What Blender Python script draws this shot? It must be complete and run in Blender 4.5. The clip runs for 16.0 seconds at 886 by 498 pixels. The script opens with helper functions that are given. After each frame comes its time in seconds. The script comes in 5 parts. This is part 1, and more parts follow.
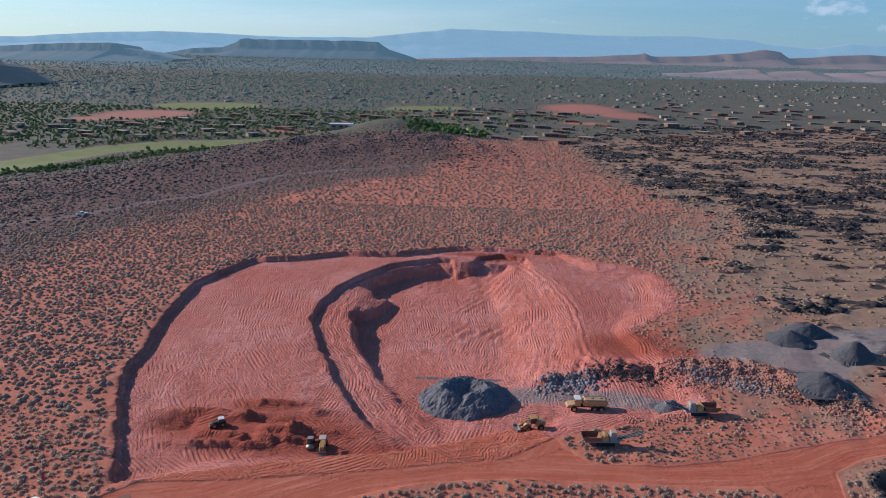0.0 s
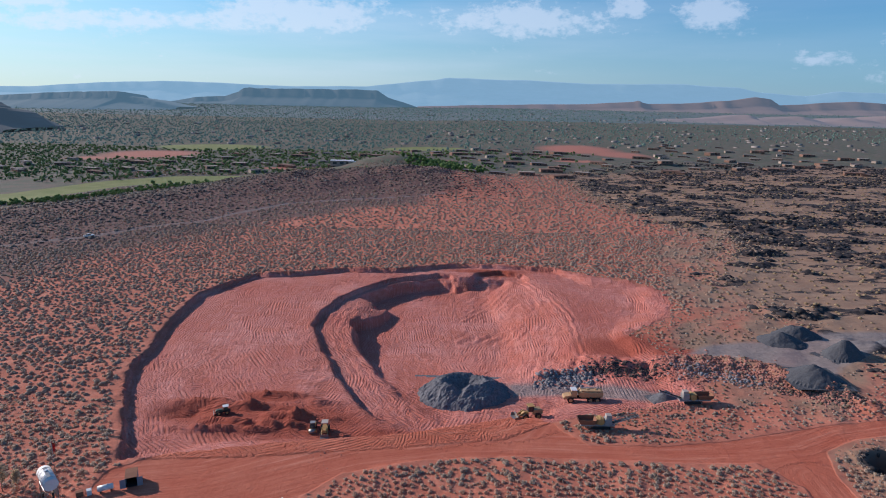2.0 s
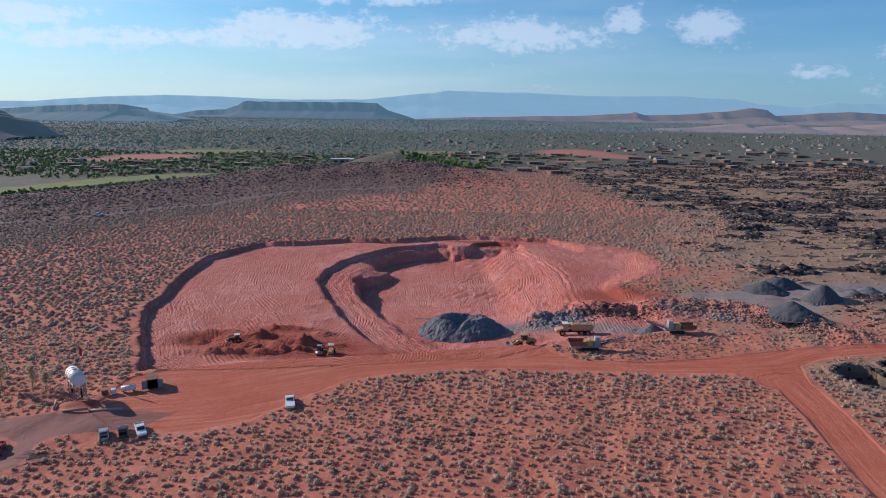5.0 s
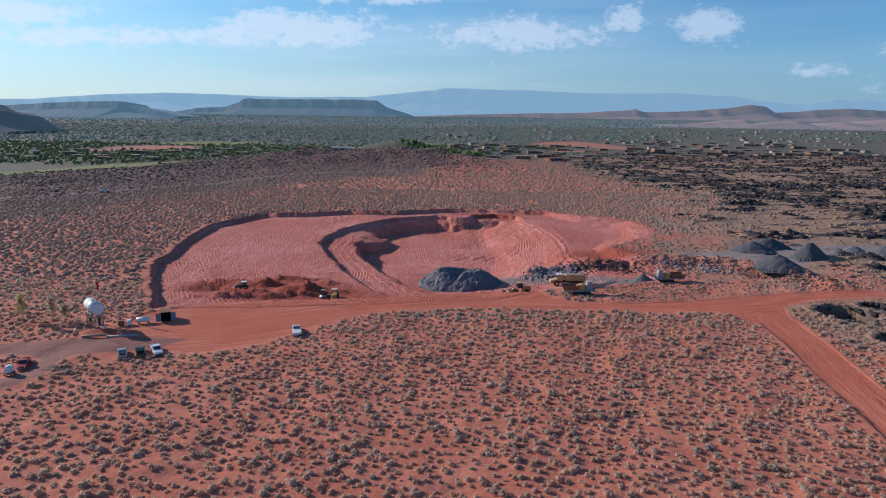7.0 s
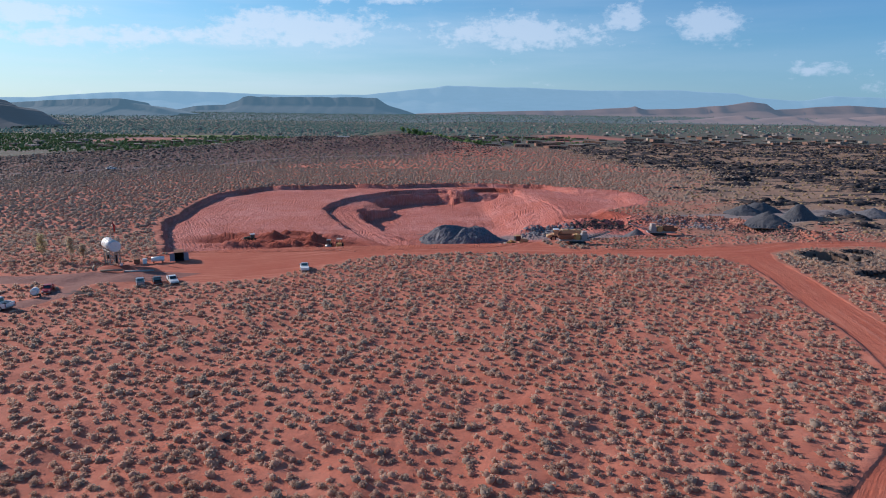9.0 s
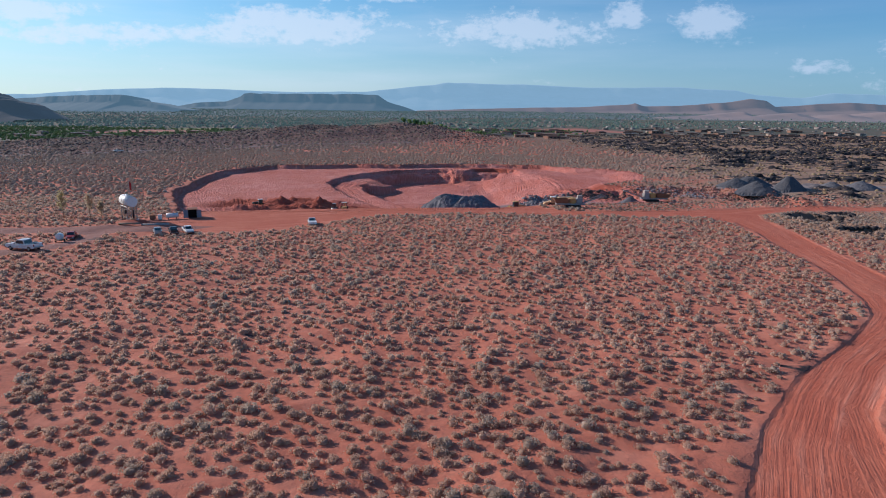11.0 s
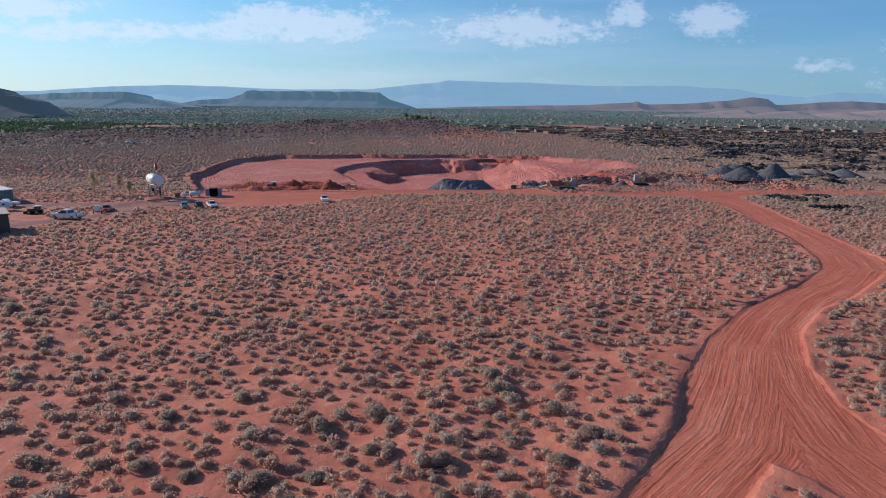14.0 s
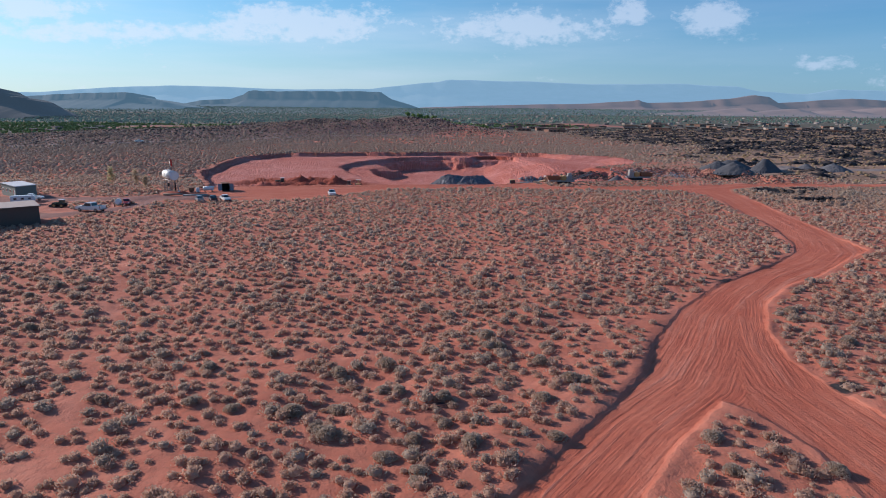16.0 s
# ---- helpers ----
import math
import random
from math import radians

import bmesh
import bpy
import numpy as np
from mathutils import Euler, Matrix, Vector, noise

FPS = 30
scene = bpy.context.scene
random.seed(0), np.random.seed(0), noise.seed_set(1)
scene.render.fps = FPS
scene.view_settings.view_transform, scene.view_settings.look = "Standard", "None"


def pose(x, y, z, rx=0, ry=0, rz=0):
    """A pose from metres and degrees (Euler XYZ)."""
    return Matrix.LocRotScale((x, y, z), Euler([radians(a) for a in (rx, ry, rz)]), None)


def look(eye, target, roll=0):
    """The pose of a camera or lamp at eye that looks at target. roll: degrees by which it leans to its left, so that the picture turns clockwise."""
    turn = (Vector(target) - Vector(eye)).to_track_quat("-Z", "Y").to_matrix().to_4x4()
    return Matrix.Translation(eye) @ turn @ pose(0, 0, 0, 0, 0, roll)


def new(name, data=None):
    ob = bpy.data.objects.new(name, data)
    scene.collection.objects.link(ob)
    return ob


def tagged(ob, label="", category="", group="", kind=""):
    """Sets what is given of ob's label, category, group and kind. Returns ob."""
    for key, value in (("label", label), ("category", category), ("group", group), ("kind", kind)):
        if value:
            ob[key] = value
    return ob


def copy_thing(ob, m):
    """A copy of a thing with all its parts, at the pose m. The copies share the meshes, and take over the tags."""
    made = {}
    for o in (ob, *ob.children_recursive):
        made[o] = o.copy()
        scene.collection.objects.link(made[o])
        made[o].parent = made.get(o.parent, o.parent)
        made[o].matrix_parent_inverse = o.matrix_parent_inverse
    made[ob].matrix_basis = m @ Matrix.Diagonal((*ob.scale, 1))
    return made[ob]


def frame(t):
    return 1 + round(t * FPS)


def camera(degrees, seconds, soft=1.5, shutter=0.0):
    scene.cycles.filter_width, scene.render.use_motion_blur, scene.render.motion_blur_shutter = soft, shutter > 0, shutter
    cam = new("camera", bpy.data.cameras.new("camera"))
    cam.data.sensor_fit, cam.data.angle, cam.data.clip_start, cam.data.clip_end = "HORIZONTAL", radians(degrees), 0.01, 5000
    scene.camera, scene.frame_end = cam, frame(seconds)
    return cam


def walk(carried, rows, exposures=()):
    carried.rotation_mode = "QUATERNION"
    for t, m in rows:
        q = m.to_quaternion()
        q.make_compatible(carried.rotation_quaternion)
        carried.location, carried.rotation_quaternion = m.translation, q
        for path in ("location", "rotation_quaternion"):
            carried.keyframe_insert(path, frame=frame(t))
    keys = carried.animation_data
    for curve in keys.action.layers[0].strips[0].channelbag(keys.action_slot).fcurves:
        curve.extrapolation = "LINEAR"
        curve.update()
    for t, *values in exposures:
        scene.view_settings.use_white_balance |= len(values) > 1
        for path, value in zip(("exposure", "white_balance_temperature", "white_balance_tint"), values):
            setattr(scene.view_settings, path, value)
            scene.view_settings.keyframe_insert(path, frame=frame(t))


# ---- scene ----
# ---- camera ----
cam = camera(71.6, 16.0, soft=1.0)
# seconds, eye x y z, pitch, heading, lean
PATH = [
    (0.0, -1.48, 19.72, 79.35, -17.64, 1.36, 1.31),
    (0.5, -1.37, 17.49, 76.72, -16.41, 1.37, 1.27),
    (1.0, -1.23, 15.15, 74.13, -15.16, 1.37, 1.22),
    (1.5, -1.08, 12.78, 71.55, -14.01, 1.36, 1.18),
    (2.0, -0.98, 10.47, 68.94, -13.35, 1.35, 1.14),
    (2.5, -0.92, 8.21, 66.29, -12.77, 1.34, 1.10),
    (3.0, -0.85, 6.00, 63.60, -12.36, 1.33, 1.06),
    (3.5, -0.74, 3.84, 60.89, -12.06, 1.31, 1.00),
    (4.0, -0.57, 1.68, 58.17, -12.04, 1.31, 0.93),
    (6.5, 0.63, -9.56, 44.61, -12.13, 1.32, 0.83),
    (7.0, 0.67, -11.68, 42.01, -12.16, 1.31, 0.79),
    (7.5, 0.74, -13.77, 39.34, -12.18, 1.31, 0.76),
    (8.0, 0.80, -15.87, 36.67, -12.21, 1.32, 0.74),
    (8.5, 0.86, -18.00, 34.02, -12.24, 1.33, 0.72),
    (9.0, 0.93, -20.13, 31.42, -12.24, 1.34, 0.71),
    (9.5, 1.02, -22.24, 28.96, -12.27, 1.35, 0.70),
    (12.0, 1.15, -32.52, 22.09, -12.47, 1.41, 0.80),
    (12.5, 1.15, -34.55, 21.64, -12.48, 1.42, 0.84),
    (13.0, 1.15, -36.53, 21.35, -12.53, 1.42, 0.87),
    (13.5, 1.17, -38.49, 21.14, -12.53, 1.45, 0.87),
    (14.0, 1.20, -40.43, 20.98, -12.59, 1.49, 0.84),
    (14.5, 1.25, -42.37, 20.87, -12.62, 1.54, 0.81),
    (15.0, 1.31, -44.31, 20.77, -12.68, 1.59, 0.77),
    (15.5, 1.39, -46.18, 20.69, -12.71, 1.64, 0.70),
    (16.0, 1.49, -47.85, 20.57, -12.65, 1.68, 0.60),
]


def shot(x, y, z, pitch, heading, lean):
    a, b = radians(pitch), radians(heading)
    way = Vector((-math.sin(b) * math.cos(a), math.cos(b) * math.cos(a), math.sin(a)))
    eye = Vector((x, y, z))
    return look(eye, eye + way * 10, lean)


walk(cam, [(t, shot(*r)) for t, *r in PATH], exposures=[(0.0, 0.0, 5700, 13), (16.0, 0.0, 5700, 13)])

# ---- world and sun ----
SUN_FROM = Vector((-0.93, 0.36, 0.0)).normalized()
SUN_UP = 23.0
world = bpy.data.worlds.new("sky")
scene.world = world
world.use_nodes = True
wt = world.node_tree
wt.nodes.clear()
w_out = wt.nodes.new("ShaderNodeOutputWorld")
w_bg = wt.nodes.new("ShaderNodeBackground")
w_sky = wt.nodes.new("ShaderNodeTexSky")
w_sky.sky_type = "NISHITA"
w_sky.sun_disc = False
w_sky.sun_elevation = radians(SUN_UP)
w_sky.sun_rotation = math.atan2(SUN_FROM.x, SUN_FROM.y)
w_sky.air_density, w_sky.dust_density, w_sky.ozone_density = 1.0, 0.25, 2.0
w_bg.inputs["Strength"].default_value = 0.11
# thin cumulus band above the horizon
w_co = wt.nodes.new("ShaderNodeTexCoord")
w_sep = wt.nodes.new("ShaderNodeSeparateXYZ")
wt.links.new(w_co.outputs["Generated"], w_sep.inputs[0])


def wmath(op, a, b=None, c=None):
    n = wt.nodes.new("ShaderNodeMath")
    n.operation = op
    for k, v in enumerate((a, b, c)):
        if v is None:
            continue
        if isinstance(v, (int, float)):
            n.inputs[k].default_value = v
        else:
            wt.links.new(v, n.inputs[k])
    return n.outputs[0]


def wramp(v, lo, hi):
    n = wt.nodes.new("ShaderNodeMapRange")
    n.interpolation_type = "SMOOTHSTEP"
    n.inputs["From Min"].default_value, n.inputs["From Max"].default_value = lo, hi
    wt.links.new(v, n.inputs["Value"])
    return n.outputs["Result"]


def wnoise(sx, sy, scale, detail, rough, off=0.0):
    comb = wt.nodes.new("ShaderNodeCombineXYZ")
    wt.links.new(wmath("MULTIPLY_ADD", w_sep.outputs[0], sx, off), comb.inputs[0])
    wt.links.new(wmath("MULTIPLY", w_sep.outputs[1], sx), comb.inputs[1])
    wt.links.new(wmath("MULTIPLY", w_sep.outputs[2], sy), comb.inputs[2])
    n = wt.nodes.new("ShaderNodeTexNoise")
    n.inputs["Scale"].default_value, n.inputs["Detail"].default_value, n.inputs["Roughness"].default_value = scale, detail, rough
    wt.links.new(comb.outputs[0], n.inputs["Vector"])
    return n.outputs["Fac"]


w_z = w_sep.outputs[2]
ahead = wmath("MAXIMUM", w_sep.outputs[1], 0.08)
w_az, w_el = wmath("DIVIDE", w_sep.outputs[0], ahead), wmath("DIVIDE", w_z, ahead)
# cumulus groups: bearing, height, half width, half height, strength
CLOUDS = [(-0.25, 0.132, 0.17, 0.034, 1.0), (-0.52, 0.118, 0.34, 0.02, 0.8), (-0.68, 0.15, 0.12, 0.022, 0.95), (0.1, 0.128, 0.17, 0.03, 0.95), (0.25, 0.148, 0.05, 0.026, 0.8),
          (0.37, 0.142, 0.07, 0.028, 1.0), (0.68, 0.108, 0.055, 0.026, 0.95), (0.55, 0.078, 0.06, 0.013, 0.7), (-0.08, 0.178, 0.12, 0.014, 0.75), (-0.2, 0.174, 0.05, 0.01, 0.7), (0.95, 0.12, 0.16, 0.03, 0.9)]
mass = None
for ca, ce, ra, re, amount in CLOUDS:
    u, v = wmath("MULTIPLY_ADD", w_az, 1 / ra, -ca / ra), wmath("MULTIPLY_ADD", w_el, 1 / re, -ce / re)
    d = wmath("SQRT", wmath("ADD", wmath("MULTIPLY", u, u), wmath("MULTIPLY", v, v)))
    one = wmath("MULTIPLY", wramp(d, 1.35, 0.1), amount)
    mass = one if mass is None else wmath("MAXIMUM", mass, one)
billow = wmath("ADD", wmath("MULTIPLY", wnoise(1.0, 2.0, 16.0, 10.0, 0.68, 1.35), 2.6), wmath("MULTIPLY", wnoise(1.0, 1.6, 60.0, 6.0, 0.65, 3.1), 1.7))
puffs = wramp(wmath("ADD", wmath("MULTIPLY", mass, 1.25), billow), 2.36, 3.2)
veil = wmath("MULTIPLY", wramp(wnoise(1.0, 9.0, 2.2, 5.0, 0.55, 7.7), 0.36, 0.72), wmath("MULTIPLY", wramp(w_z, 0.0, 0.06), wramp(w_z, 0.5, 0.12)))
# brighter and milkier towards the sun
sunward = wmath("ADD", wmath("MULTIPLY", w_sep.outputs[0], SUN_FROM.x), wmath("MULTIPLY", w_sep.outputs[1], SUN_FROM.y))
glare = wramp(sunward, -0.45, 0.95)
cloud = wmath("MAXIMUM", wmath("MULTIPLY", puffs, 0.62), wmath("MULTIPLY", veil, wmath("MULTIPLY_ADD", glare, 0.34, 0.04)))


def wmix(fac, a, b, kind="MIX"):
    n = wt.nodes.new("ShaderNodeMixRGB")
    n.blend_type = kind
    for v, k in ((fac, "Fac"), (a, "Color1"), (b, "Color2")):
        if isinstance(v, tuple):
            n.inputs[k].default_value = (*v, 1)
        elif isinstance(v, float):
            n.inputs[k].default_value = v
        else:
            wt.links.new(v, n.inputs[k])
    return n.outputs[0]


# dusty air low over the horizon
deep = wmix(1.0, w_sky.outputs[0], wmix(glare, (0.44, 0.76, 0.97), (0.72, 1.0, 1.06)), "MULTIPLY")
air = wmix(glare, (2.1, 3.3, 4.6), (5.2, 5.6, 6.0))
sky_low = wmix(wmath("MULTIPLY", wramp(w_z, 0.2, -0.02), 0.62), deep, air)
wt.links.new(wmix(cloud, sky_low, wmix(glare, (5.2, 6.0, 6.9), (7.4, 7.7, 7.9))), w_bg.inputs["Color"])
wt.links.new(w_bg.outputs[0], w_out.inputs[0])

sun_data = bpy.data.lights.new("sun", "SUN")
sun_data.energy, sun_data.angle, sun_data.color = 5.0, radians(0.6), (1.0, 0.83, 0.67)
sun = new("sun", sun_data)
e = radians(SUN_UP)
to_sun = SUN_FROM * math.cos(e) + Vector((0, 0, math.sin(e)))
sun.matrix_world = look(to_sun * 500, (0, 0, 0))

# ---- materials ----
class Mat:
    """A small node builder: colours, noise and bump at real-world size."""

    def __init__(self, name, rough=0.85, metal=0.0):
        self.m = bpy.data.materials.new(name)
        self.m.use_nodes = True
        self.t = self.m.node_tree
        self.bsdf = self.t.nodes["Principled BSDF"]
        self.bsdf.inputs["Roughness"].default_value = rough
        self.bsdf.inputs["Metallic"].default_value = metal
        self.bsdf.inputs["Specular IOR Level"].default_value = 0.25 if rough > 0.7 else 0.5
        co = self.t.nodes.new("ShaderNodeTexCoord")
        geo = self.t.nodes.new("ShaderNodeNewGeometry")
        self.object, self.position = co.outputs["Object"], geo.outputs["Position"]
        self.island = geo.outputs["Random Per Island"]
        self.random = self.t.nodes.new("ShaderNodeObjectInfo").outputs["Random"]

    def put(self, v, socket):
        if isinstance(v, (int, float)):
            socket.default_value = v
        elif isinstance(v, tuple):
            socket.default_value = (*v, 1) if len(socket.default_value) == 4 and len(v) == 3 else v
        else:
            self.t.links.new(v, socket)

    def noise(self, vec, scale, detail=4.0, rough=0.55, dist=0.0):
        n = self.t.nodes.new("ShaderNodeTexNoise")
        n.inputs["Scale"].default_value, n.inputs["Detail"].default_value = scale, detail
        n.inputs["Roughness"].default_value, n.inputs["Distortion"].default_value = rough, dist
        self.t.links.new(vec, n.inputs["Vector"])
        return n.outputs["Fac"]

    def stretch(self, vec, sx, sy, sz, turn=0.0):
        n = self.t.nodes.new("ShaderNodeMapping")
        n.inputs["Scale"].default_value = (sx, sy, sz)
        n.inputs["Rotation"].default_value = (0, 0, radians(turn))
        self.t.links.new(vec, n.inputs["Vector"])
        return n.outputs[0]

    def wave(self, vec, scale, dist=2.0, detail=3.0, rings=False):
        n = self.t.nodes.new("ShaderNodeTexWave")
        n.wave_type = "RINGS" if rings else "BANDS"
        if rings:
            n.rings_direction = "Z"
        n.inputs["Scale"].default_value, n.inputs["Distortion"].default_value, n.inputs["Detail"].default_value = scale, dist, detail
        self.t.links.new(vec, n.inputs["Vector"])
        return n.outputs["Fac"]

    def ramp(self, v, lo, hi, a=0.0, b=1.0):
        n = self.t.nodes.new("ShaderNodeMapRange")
        n.inputs["From Min"].default_value, n.inputs["From Max"].default_value = lo, hi
        n.inputs["To Min"].default_value, n.inputs["To Max"].default_value = a, b
        self.t.links.new(v, n.inputs["Value"])
        return n.outputs["Result"]

    def math(self, op, a, b=0.0):
        n = self.t.nodes.new("ShaderNodeMath")
        n.operation = op
        self.put(a, n.inputs[0])
        self.put(b, n.inputs[1])
        return n.outputs[0]

    def mix(self, f, a, b, kind="MIX"):
        n = self.t.nodes.new("ShaderNodeMixRGB")
        n.blend_type = kind
        self.put(f, n.inputs["Fac"])
        self.put(a, n.inputs["Color1"])
        self.put(b, n.inputs["Color2"])
        return n.outputs[0]

    def attr(self, name):
        n = self.t.nodes.new("ShaderNodeAttribute")
        n.attribute_name = name
        return n.outputs["Fac"]

    def bump(self, height, strength=0.5, distance=0.1):
        n = self.t.nodes.new("ShaderNodeBump")
        n.inputs["Strength"].default_value, n.inputs["Distance"].default_value = strength, distance
        self.t.links.new(height, n.inputs["Height"])
        self.t.links.new(n.outputs[0], self.bsdf.inputs["Normal"])
        return self

    def color(self, c):
        self.put(c, self.bsdf.inputs["Base Color"])
        return self


def plain(name, rgb, rough=0.6, metal=0.0, wear=0.25, scale=3.0, dirt=(0.36, 0.16, 0.1)):
    """Painted or bare surface with dust and fine variation."""
    k = Mat(name, rough, metal)
    n = k.noise(k.object, scale, 5.0, 0.65)
    c = k.mix(k.ramp(n, 0.45, 0.8, 0.0, wear), rgb, dirt)
    c = k.mix(k.ramp(k.noise(k.object, scale * 9, 3.0), 0.3, 0.7, 0.0, 0.3), c, tuple(v * 0.7 for v in rgb))
    k.color(c).bump(n, 0.15, 0.02)
    return k.m


def ground_material():
    k = Mat("red_earth", 0.95)
    p = k.position
    big, mid, fine, grit = k.noise(p, 0.012, 4), k.noise(p, 0.09, 5, 0.6), k.noise(p, 0.8, 5, 0.65), k.noise(p, 6.0, 3)
    edge = k.math("MULTIPLY_ADD", fine, 0.5)
    edge.node.inputs[2].default_value = -0.25

    def zone(name, soft=0.12):
        return k.ramp(k.math("ADD", k.attr(name), edge), 0.5 - soft, 0.5 + soft)

    soil = k.mix(k.ramp(mid, 0.3, 0.7), (0.47, 0.142, 0.084), (0.59, 0.208, 0.132))
    soil = k.mix(k.ramp(big, 0.4, 0.65, 0.0, 0.6), soil, (0.5, 0.175, 0.11))
    soil = k.mix(k.ramp(fine, 0.45, 0.75, 0.0, 0.5), soil, (0.41, 0.125, 0.075))
    soil = k.mix(k.ramp(k.noise(p, 0.45, 5, 0.6), 0.5, 0.72, 0.0, 0.45), soil, (0.33, 0.135, 0.09))
    soil = k.mix(k.ramp(k.noise(p, 2.2, 6, 0.75), 0.52, 0.66, 0.0, 0.55), soil, (0.25, 0.125, 0.085))
    soil = k.mix(k.ramp(k.noise(p, 0.14, 4, 0.6), 0.5, 0.62, 0.0, 0.4), soil, (0.66, 0.27, 0.175))
    # quarry floor: pale pink crust with dug red soil
    ring = k.noise(k.stretch(p, 0.06, 0.5, 0.2, 28.0), 1.0, 6, 0.7, 1.2)
    ring2 = k.noise(k.stretch(p, 0.45, 0.05, 0.2, 20.0), 1.0, 6, 0.7, 1.2)
    pit = k.mix(k.ramp(k.noise(p, 0.035, 5, 0.6), 0.35, 0.65), (0.52, 0.155, 0.118), (0.67, 0.285, 0.24))
    pit = k.mix(k.ramp(mid, 0.45, 0.7, 0.0, 0.7), pit, (0.57, 0.17, 0.11))
    pit = k.mix(k.ramp(ring, 0.5, 0.62, 0.0, 0.5), pit, (0.53, 0.16, 0.105))
    pit = k.mix(k.ramp(ring2, 0.5, 0.62, 0.0, 0.35), pit, (0.7, 0.335, 0.28))
    pit = k.mix(k.ramp(grit, 0.4, 0.8, 0.0, 0.3), pit, (0.35, 0.12, 0.08))
    # swings of wheel and track marks, each patch turned about its own centre
    treads = None
    for n_arc, (cx, cy, gap, warp) in enumerate(((-62, 158, 0.9, 2.2), (-28, 252, 0.8, 2.6), (-78, 222, 1.0, 2.0), (8, 214, 0.9, 3.0), (34, 184, 1.0, 2.5), (-30, 128, 0.7, 2.0), (48, 236, 1.1, 2.0), (-150, 190, 0.8, 1.6))):
        at = k.t.nodes.new("ShaderNodeMapping")
        at.inputs["Location"].default_value = (-cx, -cy, 0)
        k.t.links.new(p, at.inputs["Vector"])
        arc = k.wave(at.outputs[0], 0.314 / gap, warp, 2.0, True)
        arc.node.inputs["Detail Scale"].default_value = 0.25
        patch = k.ramp(k.noise(k.stretch(at.outputs[0], 1, 1, 0), 0.05 + 0.006 * n_arc, 4, 0.65, 1.2), 0.54, 0.64)
        one = k.math("MULTIPLY", k.ramp(arc, 0.25, 0.8), patch)
        treads = one if treads is None else k.math("MAXIMUM", treads, one)
    pit = k.mix(k.math("MULTIPLY", treads, 0.6), pit, (0.46, 0.13, 0.085))
    dug = k.mix(k.ramp(fine, 0.3, 0.7), (0.32, 0.072, 0.042), (0.43, 0.11, 0.068))
    road = k.mix(k.ramp(mid, 0.3, 0.7), (0.485, 0.125, 0.07), (0.57, 0.19, 0.115))
    road = k.mix(k.ramp(fine, 0.35, 0.7, 0.0, 0.5), road, (0.44, 0.11, 0.058))
    dry = k.mix(k.ramp(mid, 0.3, 0.7), (0.28, 0.17, 0.115), (0.39, 0.255, 0.17))
    dry = k.mix(k.ramp(fine, 0.4, 0.7, 0.0, 0.6), dry, (0.27, 0.16, 0.1))
    scree = k.mix(k.ramp(fine, 0.35, 0.65), (0.12, 0.072, 0.066), (0.23, 0.115, 0.088))
    grass = k.mix(k.ramp(mid, 0.3, 0.7), (0.17, 0.2, 0.06), (0.24, 0.24, 0.09))
    gravel = k.mix(k.ramp(fine, 0.3, 0.7), (0.19, 0.165, 0.16), (0.32, 0.27, 0.25))
    valley = k.mix(k.ramp(mid, 0.35, 0.65), (0.17, 0.125, 0.1), (0.09, 0.115, 0.075))
    # wheel tracks along the roads, and along the edges of the quarry
    def tracks(a, b, ka, kb, detail=6):
        comb = k.t.nodes.new("ShaderNodeCombineXYZ")
        k.t.links.new(k.math("ADD", k.math("MULTIPLY", a, ka), k.math("MULTIPLY", big, 2.0)), comb.inputs[0])
        k.t.links.new(k.math("MULTIPLY", b, kb), comb.inputs[1])
        return k.noise(comb.outputs[0], 1.0, detail, 0.68)
    rut = tracks(k.attr("across"), k.attr("along"), 0.9, 0.035)
    groove = tracks(k.attr("across"), k.attr("along"), 3.2, 0.09, 4)
    rut2 = tracks(k.attr("bench"), mid, 1.6, 9.0)
    road = k.mix(k.ramp(rut, 0.48, 0.64, 0.0, 0.6), road, (0.41, 0.095, 0.052))
    road = k.mix(k.ramp(rut, 0.46, 0.34, 0.0, 0.55), road, (0.66, 0.28, 0.19))
    road = k.mix(k.ramp(groove, 0.54, 0.68, 0.0, 0.4), road, (0.37, 0.085, 0.048))
    pit = k.mix(k.ramp(rut2, 0.5, 0.62, 0.0, 0.45), pit, (0.46, 0.13, 0.08))
    pit = k.mix(k.ramp(rut2, 0.44, 0.34, 0.0, 0.45), pit, (0.72, 0.37, 0.31))
    lava = k.mix(k.ramp(fine, 0.35, 0.65), (0.022, 0.019, 0.021), (0.075, 0.058, 0.055))
    c = k.mix(zone("scree", 0.3), soil, scree)
    c = k.mix(zone("dry", 0.3), c, dry)
    crag = k.noise(k.stretch(p, 0.05, 0.11, 0.1, 8.0), 1.0, 7, 0.68, 0.5)
    c = k.mix(k.ramp(k.math("ADD", k.attr("lava"), k.math("MULTIPLY", k.math("SUBTRACT", crag, 0.5), 4.0)), 0.46, 0.62), c, lava)
    c = k.mix(zone("valley", 0.3), c, valley)
    c = k.mix(zone("bare", 0.2), c, (0.42, 0.17, 0.12))
    c = k.mix(zone("grass", 0.1), c, grass)
    c = k.mix(zone("cave", 0.2), c, k.mix(k.ramp(fine, 0.35, 0.65), (0.045, 0.04, 0.04), (0.13, 0.1, 0.085)))
    c = k.mix(zone("pit"), c, pit)
    c = k.mix(zone("dug", 0.25), c, dug)
    c = k.mix(zone("road"), c, road)
